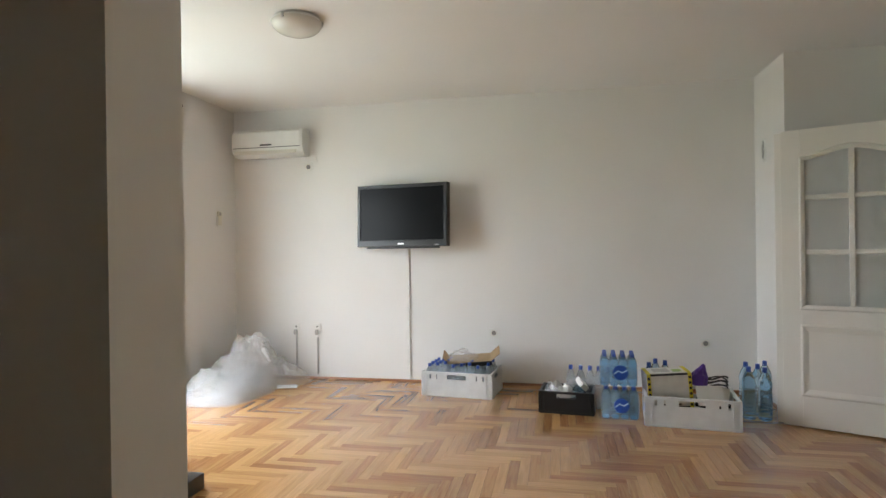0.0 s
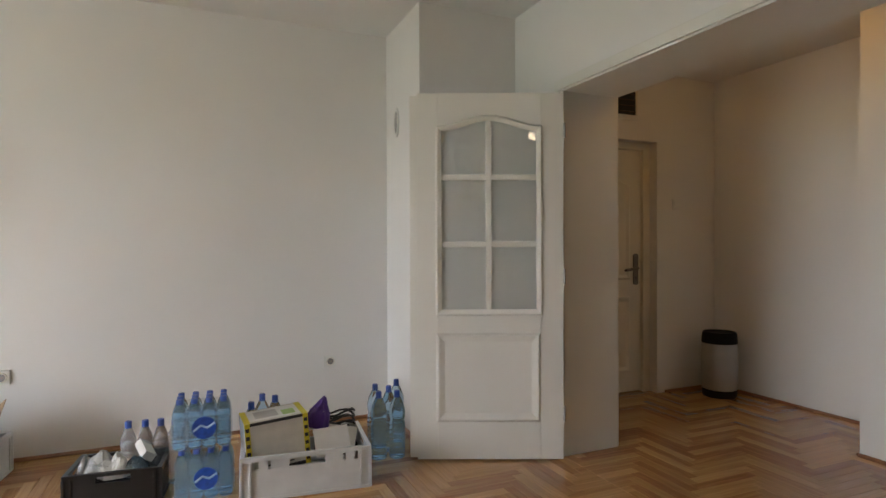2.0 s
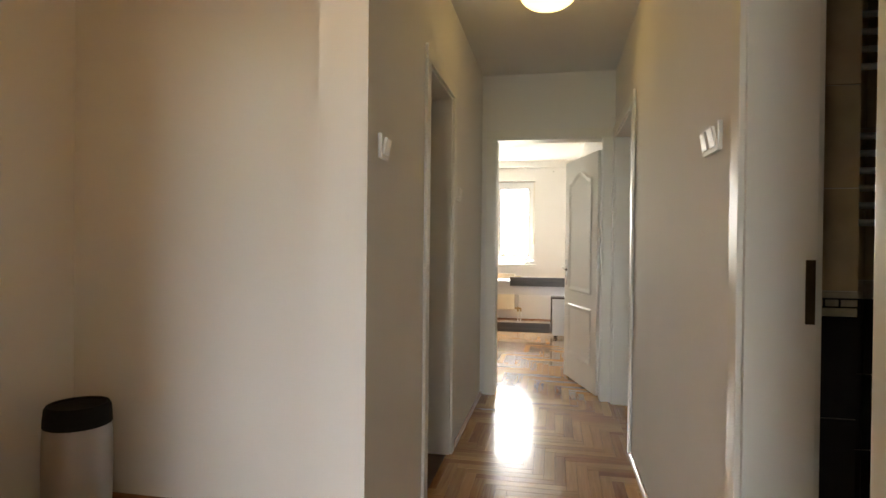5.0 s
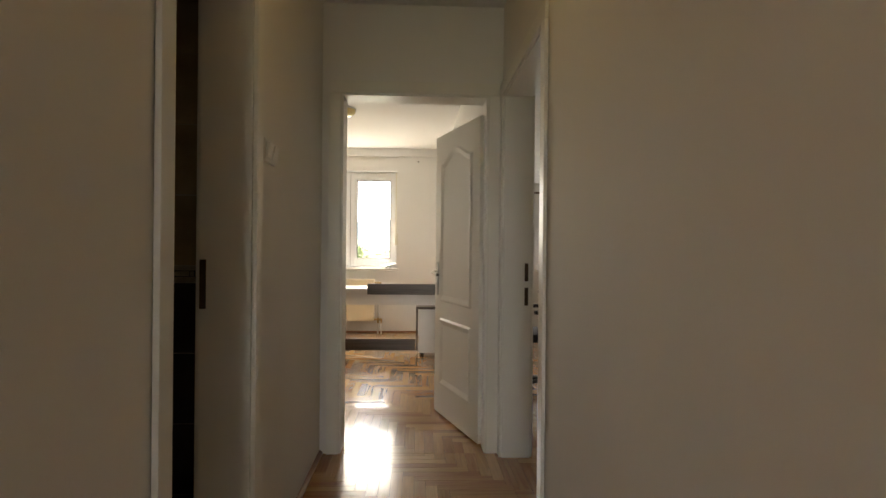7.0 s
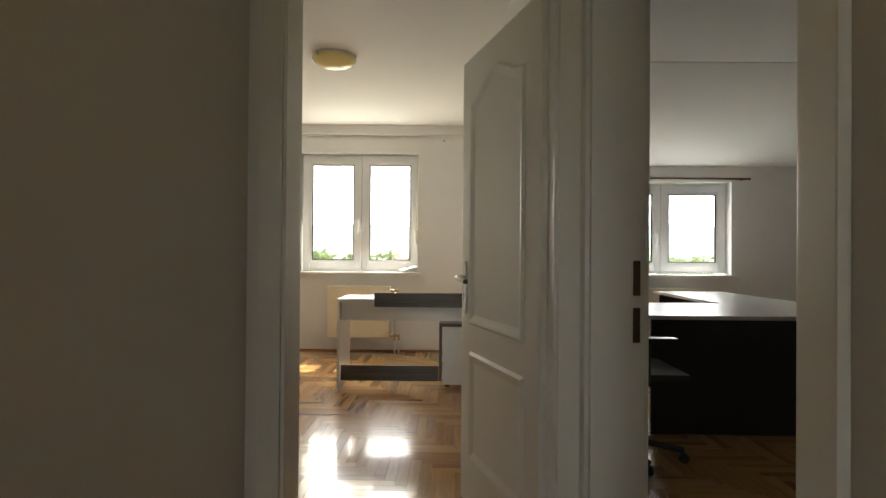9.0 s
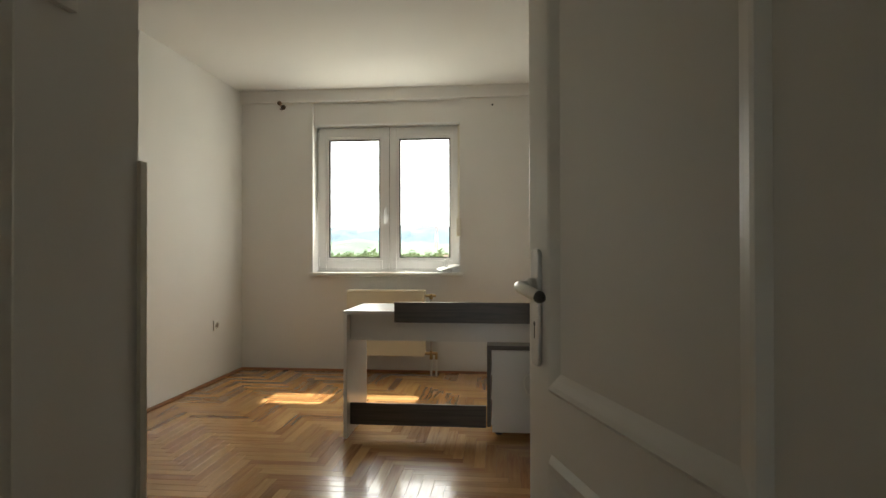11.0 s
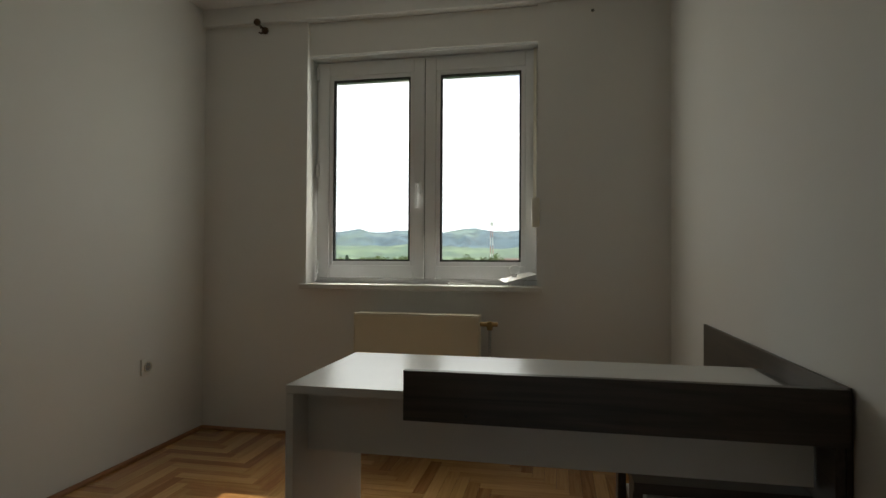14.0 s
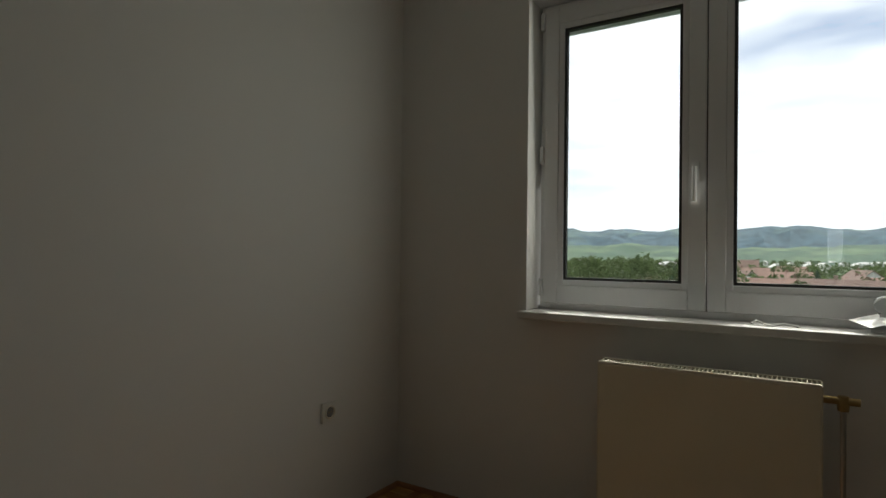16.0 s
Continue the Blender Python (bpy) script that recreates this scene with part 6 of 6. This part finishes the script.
def house(x, y, w, d, h, rz, wallm, roofm, rise=2.6, label="house with plastered walls and tiled gable roof"):
    e = thing("house", label, "house", pose(x, y, GZ - 1.5, 0, 0, rz), group="village houses")
    part("wall", box(-w / 2, -d / 2, 0, w / 2, d / 2, h), wallm, e)
    part("gable", moved(prism([(-d / 2, h), (d / 2, h), (0, h + rise)], w), Matrix.Rotation(radians(-90), 4, 'Z') @ Matrix.Translation((0, -w / 2, 0))), wallm, e)
    ov = 0.5
    for s in (1, -1):
        ln = math.hypot(d / 2 + ov, rise * (d / 2 + ov) / (d / 2))
        sl = math.degrees(math.atan2(rise, d / 2))
        part("roof", moved(box(-w / 2 - ov, 0, 0.0, w / 2 + ov, ln, 0.18), Matrix.Translation((0, 0, h + rise + 0.02)) @ Matrix.Rotation(radians(180 if s > 0 else 0), 4, 'Z') @ Matrix.Rotation(radians(-sl), 4, 'X')), roofm, e)
    part("chimney", box(w * 0.2, -0.4, h + rise * 0.5, w * 0.2 + 0.6, 0.2, h + rise + 0.9), roofm, e)
    for fl in range(max(1, int(h / 2.8))):
        for k in range(int(w / 2.6)):
            xx = -w / 2 + 1.4 + k * 2.5
            for s in (-1, 1):
                wd = part("window", box(xx - 0.5, s * d / 2 - 0.03, 0.9 + fl * 2.8, xx + 0.5, s * d / 2 + 0.03, 2.2 + fl * 2.8), WINDARK, e)
        for k in range(int(d / 3)):
            yy = -d / 2 + 1.6 + k * 2.8
            for s in (-1, 1):
                part("window", box(s * w / 2 - 0.03, yy - 0.5, 0.9 + fl * 2.8, s * w / 2 + 0.03, yy + 0.5, 2.2 + fl * 2.8), WINDARK, e)
    return e


for x, y, w, d, h, rz, a, b, rise in ((150, 12, 14, 9, 6.0, 70, RENDERW, ROOF, 3.4), (140, -4, 12, 9, 6.4, 80, RENDERW, ROOFB, 3.4), (132, 30.5, 11, 9, 7.2, 10, RENDERY, ROOFB, 4.0), (205, 20, 13, 9, 6.4, 30, RENDERW, ROOFB, 3.6), (185, -8, 12, 9, 6.2, 10, RENDERY, ROOFB, 3.4), (260, -14, 14, 9, 6.6, 20, RENDERW, ROOFB, 3.4), (270, 22, 13, 9, 6.6, 100, RENDERW, ROOF, 3.4),  (168, 22, 10, 9, 6.5, 15, RENDERW, ROOFB, 3.6), (178, 3, 12, 9, 5.6, 95, RENDERY, ROOFB, 3.2), (195, -12, 13, 9, 6.0, 80, RENDERW, ROOF, 3.0), (215, -26, 14, 9, 6.0, 75, RENDERY, ROOF, 3.2), (240, 6, 12, 9, 6.2, 100, RENDERW, ROOF, 3.0), (230, -48, 12, 9, 6.0, 85, RENDERW, ROOFB, 3.0), (300, 18, 14, 10, 6.0, 70, RENDERW, ROOF, 3.2), (320, 75, 14, 10, 6.0, 20, RENDERY, ROOF, 3.0), (350, -40, 14, 10, 6.0, 60, RENDERW, ROOF, 3.0), (410, 110, 16, 10, 6.0, 60, RENDERW, ROOF, 3.0), (430, 10, 16, 10, 6.0, 85, RENDERW, ROOF, 3.0)):
    house(x, y, w, d, h, rz, a, b, rise)
fv = []
for k in range(70):
    d, a = R.uniform(480, 1700), radians(R.uniform(-12, 32))
    w, dd, h = R.uniform(9, 15), R.uniform(8, 10), R.uniform(4, 7)
    m = pose(12 + d * math.cos(a), d * math.sin(a), GZ + max(0, d - 1500) * 0.03, 0, 0, R.uniform(0, 180))
    fv.append(moved(joined(box(-w / 2, -dd / 2, 0, w / 2, dd / 2, h), moved(prism([(-dd / 2, h), (dd / 2, h), (0, h + 3)], w), Matrix.Rotation(radians(-90), 4, 'Z') @ Matrix.Translation((0, -w / 2, 0)))), m))
far_v = single("far_village", joined(*fv), RENDERW, "pale scattered far houses of the village", "houses")
far_v["kind"] = "stuff"
house(318, 29.5, 15, 10, 8.5, 95, RENDERW, ROOFB, 4.6, "white gabled house near the radio mast")
ms = thing("radio_mast", "red and white lattice radio mast beyond the houses", "mast", pose(330, 39.2, GZ - 4.5))
REDP = paint("mast_red_paint", (0.45, 0.22, 0.19), 0.6, vary=0.1, scale=1, bump=0.0, fine=5)
for k in range(8):
    z0, z1 = k * 4.7, (k + 1) * 4.7
    w0 = 1.1 - k * 0.08
    part("segment", joined(*[tube([(sx * w0, sy * w0, z0), (sx * (w0 - 0.08), sy * (w0 - 0.08), z1)], 0.085, 5) for sx in (-1, 1) for sy in (-1, 1)], tube([(-w0, -w0, z0), (w0, w0, z1)], 0.045, 4), tube([(w0, -w0, z0), (-w0, w0, z1)], 0.045, 4)), REDP if k % 2 == 0 else PLASTIC_W, ms)
part("antenna", box(-0.9, -0.9, 34.5, 0.9, 0.9, 36.5, 0.1), PLASTIC_W, ms)
part("antenna", tube([(0, 0, 36.5), (0, 0, 38.6)], 0.1, 6), PLASTIC_W, ms)

# ---- herringbone parquet ----
PL, PW, GAP = 0.40, 0.40 / 7, 0.0003
AREAS = ((-2.40, -1.75, 3.06, 5.76), (3.06, 2.74, 5.2, 5.56), (5.2, 2.74, 7.38, 3.78), (7.38, 2.74, 12.08, 5.53), (5.05, -1.0, 12.08, 2.74))
NEAR = (0.2, 3.2, 2.2, 4.4)


def plank_rects():
    """All planks of the pattern, as boxes on the plan with their direction."""
    out = []
    n = int(44 / PW)
    for jb in range(-24, 25):
        for k in range(-n // 2, n // 2):
            bx, by = 7.8586 + k * PW - jb * PL, 2.0286 + k * PW + jb * PL
            if -3.2 < bx < 13 and -2.6 < by < 6.3:
                out.append((bx, by, bx + PL, by + PW, 0))
                out.append((bx - PW, by, bx, by + PL, 1))
    return out


def plank_verts(x0, y0, x1, y1):
    b = 0.0007
    lo, hi = -0.006, 0.0
    return [(x0, y0, lo), (x1, y0, lo), (x1, y1, lo), (x0, y1, lo), (x0, y0, hi - b), (x1, y0, hi - b), (x1, y1, hi - b), (x0, y1, hi - b),
            (x0 + b, y0 + b, hi), (x1 - b, y0 + b, hi), (x1 - b, y1 - b, hi), (x0 + b, y1 - b, hi)]


PF = [(0, 1, 5, 4), (1, 2, 6, 5), (2, 3, 7, 6), (3, 0, 4, 7), (4, 5, 9, 8), (5, 6, 10, 9), (6, 7, 11, 10), (7, 4, 8, 11), (8, 9, 10, 11)]


def plank_mesh(name, rects, mat):
    vs, fs, uv = [], [], []
    for x0, y0, x1, y1, d in rects:
        o = len(vs)
        pv = plank_verts(x0, y0, x1, y1)
        vs += pv
        fs += [tuple(o + i for i in f) for f in PF]
        for f in PF:
            for i in f:
                u, v = pv[i][0] - x0, pv[i][1] - y0
                uv += (u, v) if d == 0 else (v, u)
    me = bpy.data.meshes.new(name)
    me.from_pydata(vs, [], fs)
    me.uv_layers.new(name="plank").data.foreach_set("uv", uv)
    me.materials.append(mat)
    return me


OAK_ONE = wood("lacquered_oak_plank", OAK_DARK, OAK_LIGHT, grain=(3.5, 55, 1), rough=OAK_ROUGH, coat=0.5, by="plank", spread=0.45, contrast=0.6)
floor_ob = bpy.data.objects["floor"]
rest, singles = [], []
for x0, y0, x1, y1, d in plank_rects():
    for a0, b0, a1, b1 in AREAS:
        c = (max(x0, a0) + GAP, max(y0, b0) + GAP, min(x1, a1) - GAP, min(y1, b1) - GAP)
        if c[2] - c[0] > 0.006 and c[3] - c[1] > 0.006:
            whole = c[2] - c[0] > x1 - x0 - 0.003 and c[3] - c[1] > y1 - y0 - 0.003
            if whole and NEAR[0] < x0 < NEAR[2] and NEAR[1] < y0 < NEAR[3] and len(singles) < 300:
                singles.append((x0, y0, d))
            else:
                rest.append((*c, d))
one = plank_mesh("plank", [(GAP, GAP, PL - GAP, PW - GAP, 0)], OAK_ONE)
two = plank_mesh("plank", [(GAP, GAP, PW - GAP, PL - GAP, 1)], OAK_ONE)
for x, y, d in singles:
    ob = new("plank", two if d else one)
    ob.parent = floor_ob
    ob.location = (x, y, 0)
pq = new("parquet", plank_mesh("parquet", rest, OAK))
pq.parent = floor_ob
tagged(pq, "lacquered oak herringbone parquet", kind="stuff")
